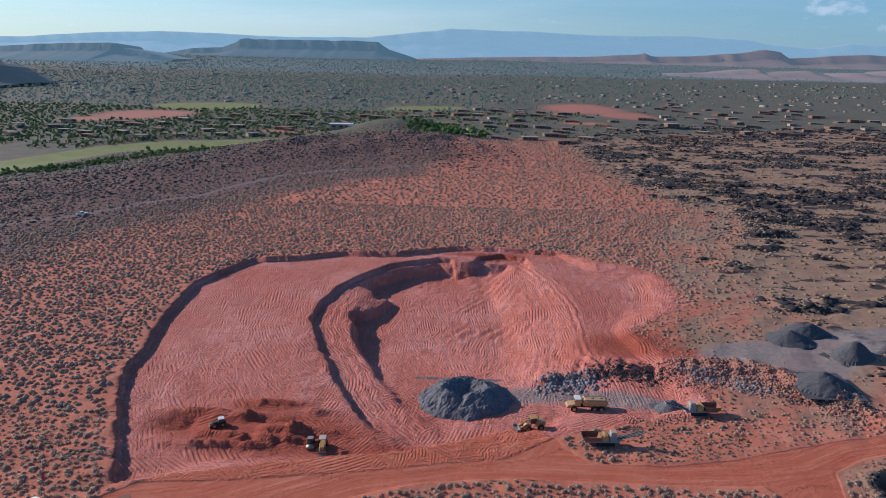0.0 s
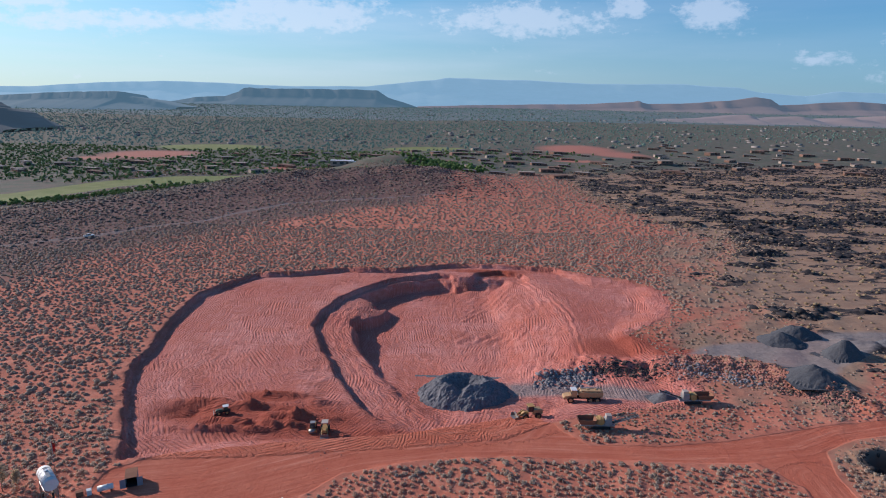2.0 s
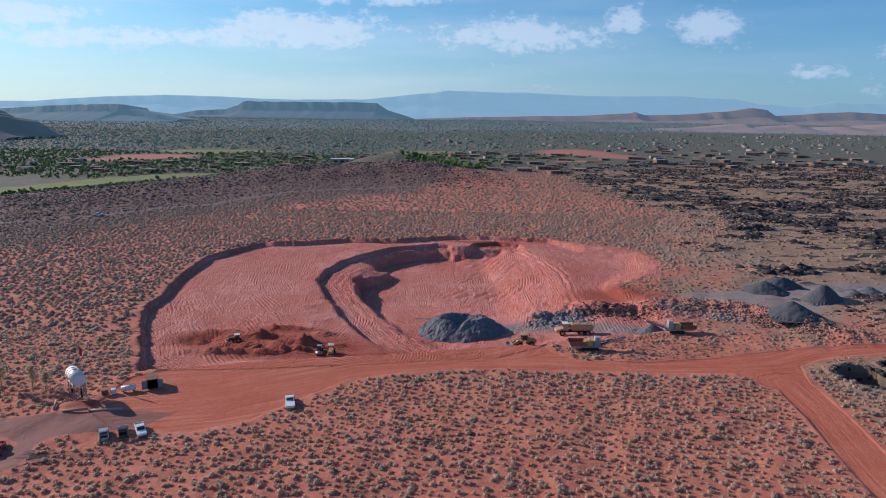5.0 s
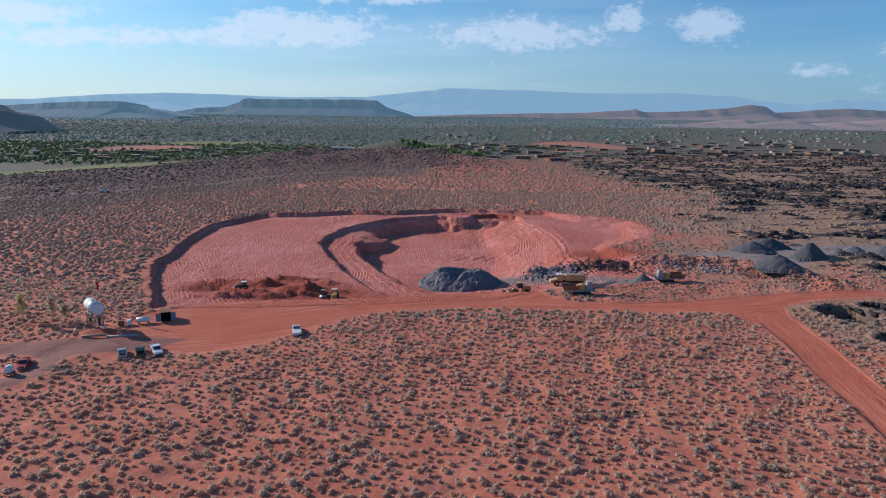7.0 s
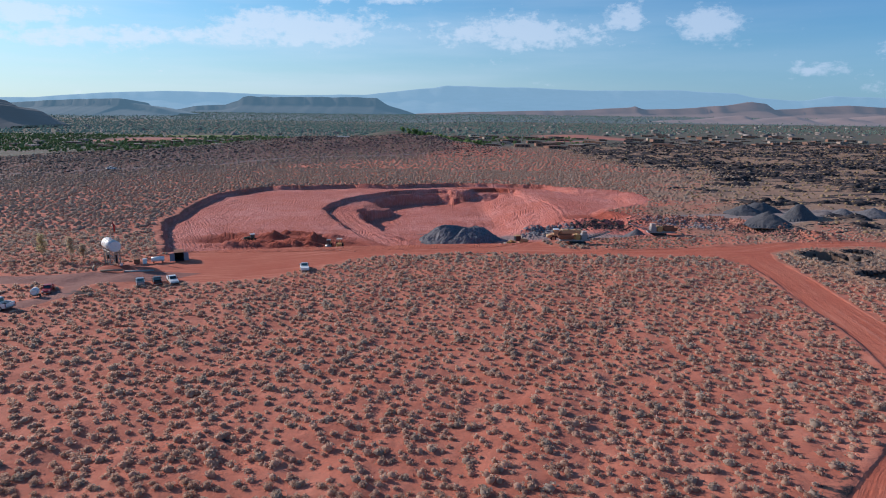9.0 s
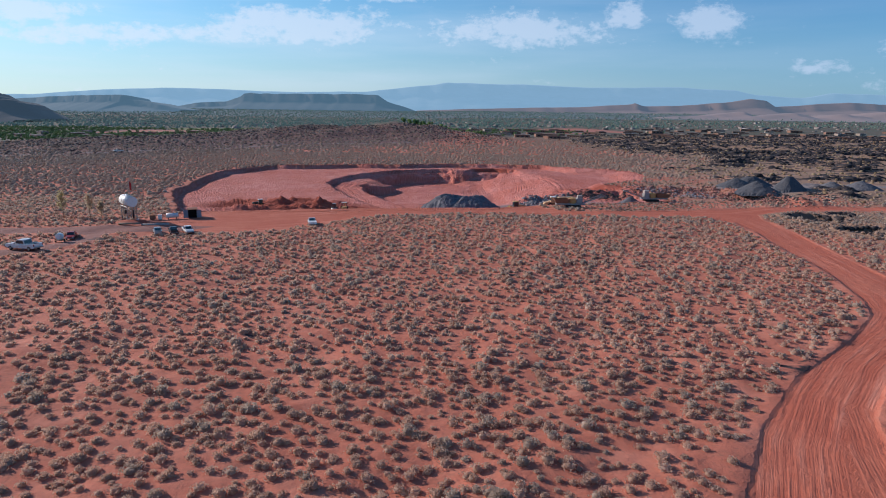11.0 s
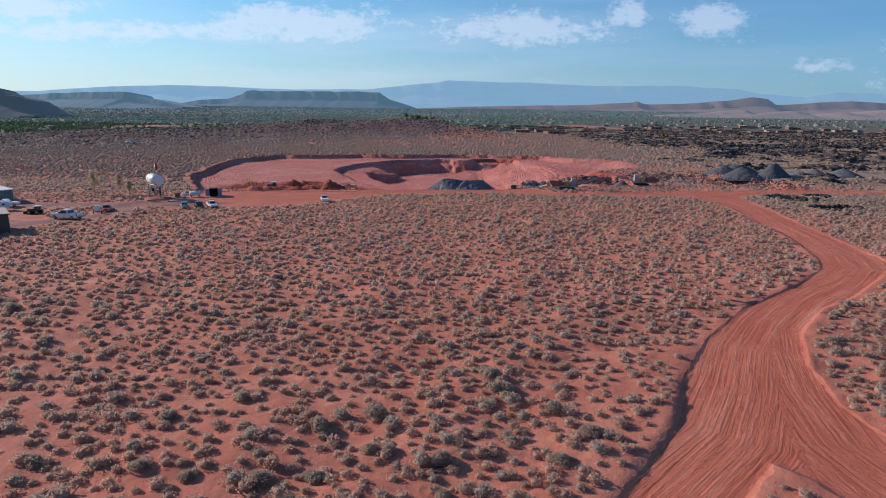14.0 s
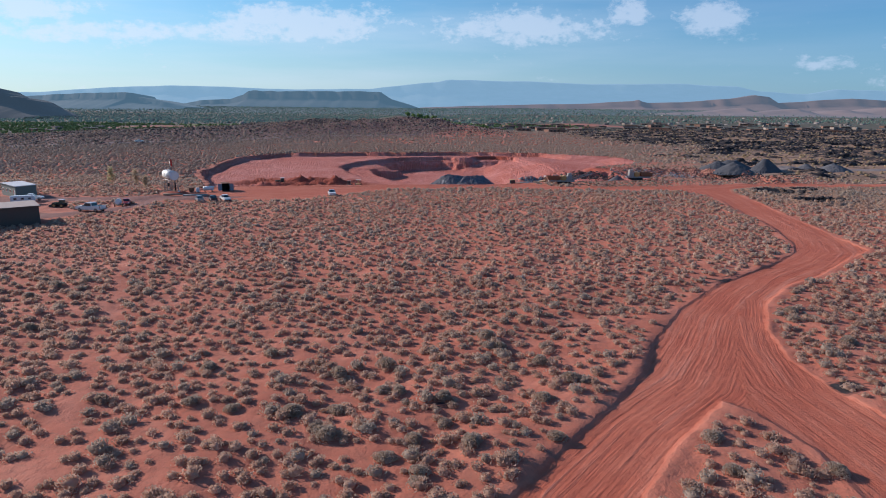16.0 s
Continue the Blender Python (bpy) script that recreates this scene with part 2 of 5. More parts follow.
    c = k.mix(k.math("MULTIPLY", zone("gravel", 0.3), 0.85), c, gravel)
    tar = k.mix(k.ramp(mid, 0.35, 0.65), (0.1, 0.085, 0.085), (0.17, 0.12, 0.11))
    c = k.mix(k.math("MULTIPLY", zone("asphalt"), 0.62), c, tar)
    h = k.math("ADD", k.math("MULTIPLY", fine, 0.22), k.math("MULTIPLY", grit, 0.05))
    h = k.math("ADD", h, k.math("MULTIPLY", k.math("MULTIPLY", k.math("ADD", ring, ring2), zone("pit")), 0.3))
    marks = k.math("ADD", k.math("MULTIPLY", treads, -0.32), k.math("MULTIPLY", rut2, 0.55))
    h = k.math("ADD", h, k.math("MULTIPLY", marks, zone("pit")))
    lines = k.math("ADD", k.math("MULTIPLY", rut, -0.2), k.math("MULTIPLY", groove, -0.14))
    h = k.math("ADD", h, k.math("MULTIPLY", lines, zone("road")))
    k.color(c).bump(h, 1.0, 0.7)
    return k.m


M_GROUND = ground_material()


def leafy(name, a, b):
    k = Mat(name, 0.9)
    c = k.mix(k.island, a, b)
    c = k.mix(k.ramp(k.noise(k.position, 0.25, 3), 0.35, 0.65, 0.0, 0.5), c, tuple(v * 0.85 for v in a))
    k.color(c)
    thin = k.t.nodes.new("ShaderNodeBsdfTranslucent")
    blend = k.t.nodes.new("ShaderNodeMixShader")
    blend.inputs[0].default_value = 0.5
    k.t.links.new(c, thin.inputs[0])
    k.t.links.new(k.bsdf.outputs[0], blend.inputs[1])
    k.t.links.new(thin.outputs[0], blend.inputs[2])
    k.t.links.new(blend.outputs[0], k.t.nodes["Material Output"].inputs[0])
    return k.m


M_SAGE = leafy("sage_leaves", (0.5, 0.325, 0.235), (0.68, 0.485, 0.37))
M_SAGE_PALE = leafy("pale_sage_leaves", (0.44, 0.335, 0.258), (0.56, 0.455, 0.365))
M_TREE = leafy("tree_leaves", (0.17, 0.25, 0.1), (0.26, 0.35, 0.15))
M_OLIVE = leafy("olive_scrub", (0.23, 0.165, 0.11), (0.36, 0.26, 0.18))


def rock(name, a, b, scale=0.6):
    k = Mat(name, 0.92)
    n = k.noise(k.position, scale, 6, 0.65)
    c = k.mix(k.ramp(n, 0.3, 0.7), a, b)
    c = k.mix(k.math("MULTIPLY", k.island, 0.5), c, tuple(v * 0.6 for v in a))
    k.color(c).bump(k.noise(k.position, scale * 5, 5, 0.7), 0.6, 0.15)
    return k.m


M_LAVA = rock("black_lava", (0.03, 0.026, 0.028), (0.085, 0.07, 0.068))
M_RUBBLE = rock("red_rubble", (0.33, 0.13, 0.095), (0.52, 0.25, 0.19))
M_BASALT = rock("grey_basalt", (0.17, 0.16, 0.165), (0.38, 0.34, 0.34))
M_PILE = rock("crushed_basalt", (0.095, 0.093, 0.102), (0.24, 0.23, 0.24), 1.6)
M_CINDER = rock("black_cinder", (0.08, 0.08, 0.088), (0.14, 0.14, 0.15), 2.0)


def hazed_rock(name, a, b, haze_glow, amount):
    """Distant rock, with the haze of the air put into the material as bluish emission."""
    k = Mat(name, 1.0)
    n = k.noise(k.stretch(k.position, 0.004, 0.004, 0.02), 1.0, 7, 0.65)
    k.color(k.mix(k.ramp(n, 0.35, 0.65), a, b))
    k.put(haze_glow, k.bsdf.inputs["Emission Color"])
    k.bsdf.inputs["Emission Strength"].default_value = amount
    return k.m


# third colour and strength: painted haze, stronger on the farther hills
M_MESA = hazed_rock("mesa_rock", (0.018, 0.021, 0.022), (0.04, 0.034, 0.032), (0.13, 0.23, 0.3), 0.6)
M_SPUR = hazed_rock("spur_rock", (0.016, 0.015, 0.015), (0.036, 0.026, 0.024), (0.1, 0.16, 0.22), 0.32)
M_HILL = hazed_rock("bare_hills", (0.15, 0.095, 0.075), (0.22, 0.135, 0.105), (0.22, 0.28, 0.35), 0.36)
M_FAR = hazed_rock("far_range", (0.08, 0.1, 0.11), (0.13, 0.14, 0.15), (0.3, 0.48, 0.6), 0.74)
M_PLAIN = hazed_rock("far_plain", (0.04, 0.055, 0.042), (0.1, 0.082, 0.068), (0.12, 0.19, 0.23), 0.4)


def hazed_leaves():
    # leaves with air haze painted in: bluer colour plus faint bluish emission
    k = Mat("hazed_foliage", 1.0)
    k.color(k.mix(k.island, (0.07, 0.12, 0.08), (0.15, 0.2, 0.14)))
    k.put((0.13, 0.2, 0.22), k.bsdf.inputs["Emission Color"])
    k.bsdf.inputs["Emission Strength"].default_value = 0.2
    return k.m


M_FARLEAF = hazed_leaves()

# ---- shape of the land ----
def step(a, b, v):
    s = np.clip((v - a) / (b - a), 0, 1)
    return s * s * (3 - 2 * s)


def line_dist(x, y, pts, closed=False, values=None):
    """Distance to a polyline, and the value carried along it."""
    best = np.full(x.shape, 1e9)
    val = np.zeros(x.shape)
    n = len(pts)
    for i in range(n if closed else n - 1):
        (ax, ay), (bx, by) = pts[i][:2], pts[(i + 1) % n][:2]
        dx, dy = bx - ax, by - ay
        s = np.clip(((x - ax) * dx + (y - ay) * dy) / (dx * dx + dy * dy), 0, 1)
        d = np.hypot(x - ax - s * dx, y - ay - s * dy)
        near = d < best
        best = np.where(near, d, best)
        if values is not None:
            val = np.where(near, values[i] + s * (values[(i + 1) % n] - values[i]), val)
    return (best, val) if values is not None else best


def inside(x, y, pts):
    """Signed distance to a closed outline, positive inside."""
    odd = np.zeros(x.shape, bool)
    n = len(pts)
    for i in range(n):
        (ax, ay), (bx, by) = pts[i], pts[(i + 1) % n]
        if ay == by:
            continue
        cross = ((ay > y) != (by > y)) & (x < (bx - ax) * (y - ay) / (by - ay) + ax)
        odd ^= cross
    return np.where(odd, 1, -1) * line_dist(x, y, pts, True)


RNG = np.random.RandomState(7)
WAVES = [(RNG.uniform(0, 6.3), RNG.uniform(0, 6.3), RNG.uniform(0, 6.3)) for _ in range(24)]


def rolling(x, y, length, k0=0, n=5):
    """Smooth pseudo-random relief between about -1 and 1."""
    out = np.zeros(np.shape(x))
    for i in range(n):
        a, b, c = WAVES[(k0 + i) % 24]
        f = 6.283 / length * (0.6 + 0.35 * i)
        out = out + np.sin(x * math.cos(a) * f + y * math.sin(a) * f + b + 1.3 * np.sin((x * math.sin(c) + y * math.cos(c)) * f * 0.7 + c)) / (1 + 0.45 * i)
    return out / 2.2


RIM = [(-66, 116), (-75, 134), (-82, 147), (-88, 163), (-87, 169), (-89, 177), (-93, 199), (-95, 222), (-89, 238), (-82, 250.5),
       (-69.5, 253), (-50, 262), (-27, 262.5), (-3.6, 273.5), (16, 274), (41, 270), (56, 258), (71, 252), (77, 241), (76, 222),
       (70, 209), (61, 201), (53, 194), (58, 180), (62, 165), (62, 150), (45, 143), (30, 140), (20, 135), (10, 128), (-20, 122), (-45, 118)]
STEP_1 = [(-14, 128), (-20, 138), (-27, 150), (-35, 166), (-43, 185), (-47, 197), (-47, 213), (-44, 227), (-38, 240), (-26, 255),
          (-9, 263), (-3, 262), (-1, 254), (4, 254), (7, 264), (16, 270), (28, 266), (33, 252), (38, 235), (42, 215), (41, 200),
          (40, 180), (45, 165), (50, 150), (30, 143), (15, 136), (0, 130)]
STEP_2 = [(-4, 138), (-8.5, 142.6), (-15.5, 153), (-23, 166), (-30, 182), (-34, 194), (-36.5, 206), (-39, 217), (-40, 228), (-35, 240), (-24.5, 252),
          (-9, 260), (0, 258), (9, 261), (20, 262), (28, 245), (34, 225), (37, 205), (36, 190), (34, 178), (32, 170), (45, 160), (50, 150), (30, 145), (15, 140)]
ROAD = [(16, 146), (18, 142.4), (23, 132), (27.5, 127), (42.6, 127), (57.6, 130), (71.5, 134.5), (83, 138), (96, 141), (125, 144), (200, 148),
        (200, 140), (125, 138), (101, 136.5), (86, 132.5), (77, 127.5), (74, 119), (73, 105), (70.5, 88), (68.5, 72), (66, 56), (65, 47.5),
        (58, 41), (49, 32), (42, 26.5), (35.5, 18.5), (31.8, 10.5), (30, 2.5), (30.5, -3.5), (31.5, -8), (33, -22), (35, -60), (26, -60), (24, -22),
        (24.2, -12.5), (22.9, -8), (21, -5.6), (15.5, -12), (11.5, -18), (6, -30), (-10, -60), (-19, -60), (-4, -30), (4.5, -18),
        (8, -13), (12.5, -7), (16.6, -1), (20, 7), (25.5, 16.5), (33.5, 26.5), (45, 37), (53, 46), (56, 52), (59.5, 65), (62, 85),
        (64.5, 104), (65.5, 114), (60, 122), (50, 121.5), (32, 121.5), (10, 121.5), (-6.6, 119.5), (-22, 114), (-30, 104), (-36, 96),
        (-45, 91), (-60, 93), (-66, 98), (-66, 112), (-58, 119), (-30, 126), (-10, 130), (2, 136)]
HOLES = [(88.2, 121.5, 5.8, 5.6, 7.0), (89.5, 104.5, 5.0, 3.8, 5.0), (98, 128.5, 2.6, 2.0, 1.5)]
CREST = [(-420, 250), (-330, 290), (-240, 340), (-225, 375), (-195, 460), (-160, 495), (-125, 525), (-48, 565), (-12, 520)]
CREST_Z = [0, 2, 4, 4.5, 6, 7, 9, 12, 5]
FAIRWAY = [(-420, 380), (-310, 420), (-305, 453), (-290, 523), (-252, 555), (-216, 556), (-140, 600), (-150, 650), (-276, 598), (-325, 545), (-350, 470), (-470, 430)]
LAVA = [(102, 640), (98, 500), (108, 434), (118, 399), (127, 356), (145, 340), (133, 311), (104, 262), (99, 240), (108, 205), (118, 150), (110, 110), (150, 60),
        (700, 60), (2200, 900), (1500, 1500), (600, 1300), (300, 900)]
ASPHALT = [(-130, 93), (-83, 93), (-72, 96), (-58, 98.5), (-50, 98), (-54, 92.5), (-66, 88.5), (-67.5, 86), (-66, 80), (-70, 73), (-76, 66.5), (-82, 60), (-95, 64), (-88, 72),
           (-80, 71), (-73.5, 75.5), (-70.5, 80), (-70.5, 86), (-74, 88.3), (-84, 87.5), (-95, 84), (-130, 80)]
GRAVEL = [(66, 177), (72, 183), (80, 187), (96, 189), (109, 197), (131, 199), (200, 204), (200, 197), (140, 192), (127, 187), (118, 179), (106, 171), (97, 160), (89, 161), (88, 169), (75, 174)]
ROAD_LINES = [[(69.5, 117), (68.7, 104), (66.2, 86), (64, 70), (61.5, 54), (58.5, 46.5), (52, 39), (41.5, 29.2), (34.5, 21), (29, 13), (25, 5), (20.5, -3), (14, -10), (8, -18), (1, -30), (-14.5, -60)],
              [(34.5, 21), (30.8, 13), (28, 5), (26.4, -3), (27.2, -9), (28.5, -22), (30.5, -60)],
              [(200, 144), (125, 141), (96, 138.8), (83, 135), (72, 129), (60, 126), (42, 124.3), (25, 124.3), (0, 124), (-20, 119), (-33, 112), (-45, 105), (-62, 101)],
              [(16, 146), (17, 138), (13, 131), (4, 126.5), (-10, 123)]]
FOOTPATHS = [[(-59.0, 67.8), (-51.1, 45.1), (-33.2, 9.7), (-32.0, 3.7), (-28.2, -2.2), (-26.7, -6.2), (-24.3, -13.1), (-22.1, -18.5)]]
RIDGE_TRACK = [(-230, 262), (-180.7, 303.5), (-167, 329.3), (-147.5, 347.5), (-138.2, 374.5), (-115.9, 417.4), (-82.4, 439.7), (-44.7, 457.4), (-10.8, 470)]
RIGHT_SCRUB = [(66, 196), (82, 215), (84, 250), (96, 300), (118, 345), (140, 345), (150, 240), (120, 185), (100, 145), (62, 148), (60, 170)]
BARE = ((190, 1030, 60, 90), (235, 930, 40, 60), (-415, 830, 60, 60), (-455, 760, 30, 25), (150, 800, 30, 14), (-190, 700, 40, 10))
GREENS = ((-390, 985, 85, 70), (-60, 1010, 65, 40))
TRACK = [(13, 163), (24, 162), (40, 160.5), (52, 156), (55, 150), (40, 152.5), (28, 156), (14, 155)]
GLADE = [(78, 129), (101, 134), (130, 136), (150, 100), (120, 85), (86, 92), (77, 105)]


def lava_streak(x, y):
    """Where the flow breaks the surface: long ragged tongues."""
    s = 0.65 * rolling(x * 0.55, y * 1.2, 46, 8) + 0.5 * rolling(x * 0.7, y, 17, 14)
    near = step(330, 190, y)
    return s + 0.03 - near * 0.44


def road_run(x, y):
    """Offset from the nearest road's middle, and the way along it."""
    best = np.full(x.shape, 1e9)
    across, along = np.zeros(x.shape), np.zeros(x.shape)
    for n, line in enumerate(ROAD_LINES):
        run, shift = (0.0, 0.0) if n < 1 else (118.0, 0.0) if n < 2 else (400.0 * n, 37.0 * n)
        for (ax, ay), (bx, by) in zip(line, line[1:]):
            dx, dy = bx - ax, by - ay
            size = math.hypot(dx, dy)
            s = np.clip(((x - ax) * dx + (y - ay) * dy) / size ** 2, 0, 1)
            d = np.hypot(x - ax - s * dx, y - ay - s * dy)
            near = d < best
            best = np.where(near, d, best)
            across = np.where(near, np.copysign(d, dx * (y - ay) - dy * (x - ax)) + shift, across)
            along = np.where(near, run + s * size, along)
            run += size
    return across, along


def land(x, y):
    """Height of the land at x, y."""
    x, y = np.asarray(x, float), np.asarray(y, float)
    h = 0.22 * rolling(x, y, 16, 3) + 0.1 * rolling(x, y, 5, 9)
    # the low stony ridge and the valley behind it
    crest = np.zeros(x.shape)
    for (ax, ay), (bx, by), za, zb in zip(CREST, CREST[1:], CREST_Z, CREST_Z[1:]):
        for s in (0.0, 0.25, 0.5, 0.75):
            q = ((x - ax - (bx - ax) * s) ** 2 + (y - ay - (by - ay) * s) ** 2) / 62.0 ** 2
            crest = crest + ((za + (zb - za) * s) * np.exp(-q)) ** 5
    h = h + crest ** 0.2 * (1 + 0.12 * rolling(x, y, 40, 5))
    far_left = step(0, 60, -inside(x, y, [(-800, 60), (-330, 285), (-220, 380), (-150, 505), (-40, 575), (60, 640), (400, 700), (400, -600), (-800, -600)]))
    h = h - 5.5 * far_left * step(60, -160, x) + 1.5 * far_left * rolling(x, y, 260, 1)
    h = h + 42 * step(1100, 4600, y)
    knoll = np.hypot((x + 75) / 62, (y - 660) / 38)
    h = h + 17 * np.exp(-knoll ** 2 * 1.3)
    # lava field
    lava = step(-4, 14, inside(x, y, LAVA))
    h = h + lava * (0.5 * rolling(x, y, 30, 8) + step(-0.1, 0.4, lava_streak(x, y)) * (1.3 + 0.9 * np.abs(rolling(x, y * 1.7, 9, 13))))
    # quarry
    pit = inside(x, y, RIM) + 0.5 * rolling(x, y, 7, 11)
    near = step(141, 121, y) * step(-66, -46, x)
    w = 0.7 + 13 * step(38, 60, x) + 13 * near
    depth = 1.7 + 0.6 * step(30, 70, x)
    bench = step(0, 1, pit / w)
    h = h * (1 - 0.75 * bench) - depth * bench
    p1 = inside(x, y, STEP_1) + 0.6 * rolling(x, y, 8, 2)
    w1 = 1.0 + 15 * step(6, 40, x) * step(268, 246, y) + 10 * step(145, 132, y)
    h = h - 1.6 * step(0, 1, p1 / w1)
    p2 = inside(x, y, STEP_2) + 0.7 * rolling(x, y, 9, 6)
    deep = 1.1 + 3.3 * step(160, 192, y)
    w2 = 2.6 + 30 * step(-16, 30, x) * step(264, 244, y) + 6 * step(175, 160, y) * step(-8, 6, x)
    h = h - deep * step(0, 1, p2 / w2)
    # churned ruts and windrows on the quarry floor
    in_pit = step(0, 3, pit)
    around = np.where(p1 > 0, p2, pit)
    h = h + in_pit * (0.07 * rolling(x * 0.35, y * 1.4, 6, 4) + 0.05 * rolling(x * 1.5, y * 0.3, 5, 15) + 0.09 * rolling(x, y, 2.4, 18))
    h = h + in_pit * 0.045 * np.sin(around * 2.1 + 2.2 * rolling(x, y, 22, 1)) * step(-0.4, 0.5, rolling(x, y, 30, 16))
    fan = step(2, 10, p2) * step(-12, 4, x - 0.12 * (y - 200)) * step(186, 198, y)
    h = h + 0.14 * fan * np.sin((0.75 * x - 0.5 * y) * 2.0 + 3.0 * rolling(x, y, 26, 4)) * step(-0.5, 0.4, rolling(x, y, 19, 9))
    slump = np.hypot((x + 36.5) / 11.0, (y - 220) / 12.5) + 0.2 * rolling(x, y, 11, 3)
    h = h + step(1.1, 0.72, slump) * (np.maximum(h, -3.4 - 1.9 * step(-37, -26, x) + 0.14 * rolling(x, y * 0.3, 3, 8)) - h)
    shelf = step(0.5, 3, p1) * step(1.5, -1, p2)
    h = h + shelf * 0.16 * np.sin(p1 * 2.6 + 1.2 * rolling(x, y, 16, 5))
    spoil = line_dist(x, y, [(-71.5, 99.6), (-66, 100.7), (-61, 102.0)])
    h = h + 0.6 * np.exp(-(spoil / 0.6) ** 2)
    # dug heaps near the dozer
    for cx, cy, rx, ry, hh in ((-49, 141.5, 8, 1.3, 1.3), (-63, 139, 4.5, 2.5, -1.1), (-60, 143.5, 7, 1.0, 1.0), (-37, 137, 8, 1.6, 1.5), (-41, 133.5, 7, 1.1, 1.2), (-47, 131, 8, 1.0, 1.0), (-52, 134.5, 5, 1.0, 1.1), (-44, 148, 6, 1.2, 0.9), (-28, 121, 8, 1.0, 1.0), (-35, 123.5, 5, 0.9, 0.8), (-33, 145, 4, 1.2, 0.8), (-57, 131, 7, 0.9, 0.8)):
        r = np.hypot((x - cx) / rx, (y - cy) / ry)
        h = h + 1.35 * hh * np.exp(-r ** 2) * (1 + 0.5 * rolling(x, y, 4, 20))
    # rubble berm between the quarry and the gravel yard
    b = line_dist(x, y, [(24, 168), (40, 173), (60, 170), (78, 170), (92, 160), (100, 149)])
    h = h + 1.7 * np.exp(-(b / 5.5) ** 2) * (1 + 0.5 * rolling(x, y, 6, 10))
    # roads: graded a little below the land, with spoil along the edges
    r = inside(x, y, ROAD)
    ragged = r + 0.22 * rolling(x, y, 4, 6) + 0.14 * rolling(x, y, 1.7, 12)
    calm = step(-0.35, 0.15, ragged) * step(146, 130, y)
    cut = line_dist(x, y, [(-19, -60), (-4, -30), (4.5, -18), (12.5, -7), (20, 7), (25.5, 16.5), (33.5, 26.5), (45, 37), (53, 46), (59.5, 65), (62, 85)])
    bank = np.exp(-(cut / 3.5) ** 2)
    h = h * (1 - 0.85 * calm) - (0.04 + 0.1 * bank) * calm
    heap_up = np.clip(0.5 + 0.7 * rolling(x, y, 5, 6) + 0.5 * rolling(x, y, 1.9, 2), 0, 1.4)
    h = h + 0.08 * heap_up * bank * np.exp(-((ragged + 0.6) / 0.5) ** 2) * step(-70, -50, y)
    h = h + 0.14 * heap_up * (1 - bank) * np.exp(-((ragged + 0.3) / 0.5) ** 2) * step(118, 100, y) * step(-10, 0, x)
    for cx, cy, rx, ry, dd in HOLES:
        q = np.hypot((x - cx) / rx, (y - cy) / ry) + 0.13 * rolling(x, y, 6, 12)
        h = h - dd * step(1.02, 0.8, q) + 0.4 * np.exp(-((q - 1.25) / 0.2) ** 2)
    return h


def axis(knots):
    """Grid lines whose spacing grows away from the quarry."""
    out = [knots[0][0]]
    for (a, sa), (b, sb) in zip(knots, knots[1:]):
        v = out[-1]
        while v < b - 1e-6:
            s = sa + (sb - sa) * (v - a) / (b - a)
            v = min(v + max(s, 0.3), b)
            out.append(v)
    return np.array(out)


GX = axis([(-4900, 260), (-1500, 90), (-450, 14), (-140, 3), (-98, 0.75), (-14, 0.75), (-6, 0.42), (36, 0.42), (64, 0.6), (112, 0.75), (160, 3), (500, 14), (1500, 90), (4900, 260)])
GY = axis([(-700, 60), (-80, 4), (-32, 0.45), (34, 0.45), (70, 0.75), (130, 0.75), (276, 0.8), (330, 3), (700, 9), (1500, 40), (2300, 70)])
FAR_Y = axis([(2280, 80), (4950, 250)])


def build_far_plain():
    """The valley floor where it has shrunk to a thin strip below the mountains."""
    xs = np.linspace(-4900, 4900, 120)
    X, Y = np.meshgrid(xs, FAR_Y)
    z = land(X.ravel(), Y.ravel()) - 0.3
    n = len(xs)
    me = bpy.data.meshes.new("backdrop_plain")
    me.from_pydata(np.stack([X.ravel(), Y.ravel(), z], 1).tolist(), [], [(j * n + i, j * n + i + 1, (j + 1) * n + i + 1, (j + 1) * n + i) for j in range(len(FAR_Y) - 1) for i in range(n - 1)])
    # haze over this strip is M_PLAIN's own bluish emission
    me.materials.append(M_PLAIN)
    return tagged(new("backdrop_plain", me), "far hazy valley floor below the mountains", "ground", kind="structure")


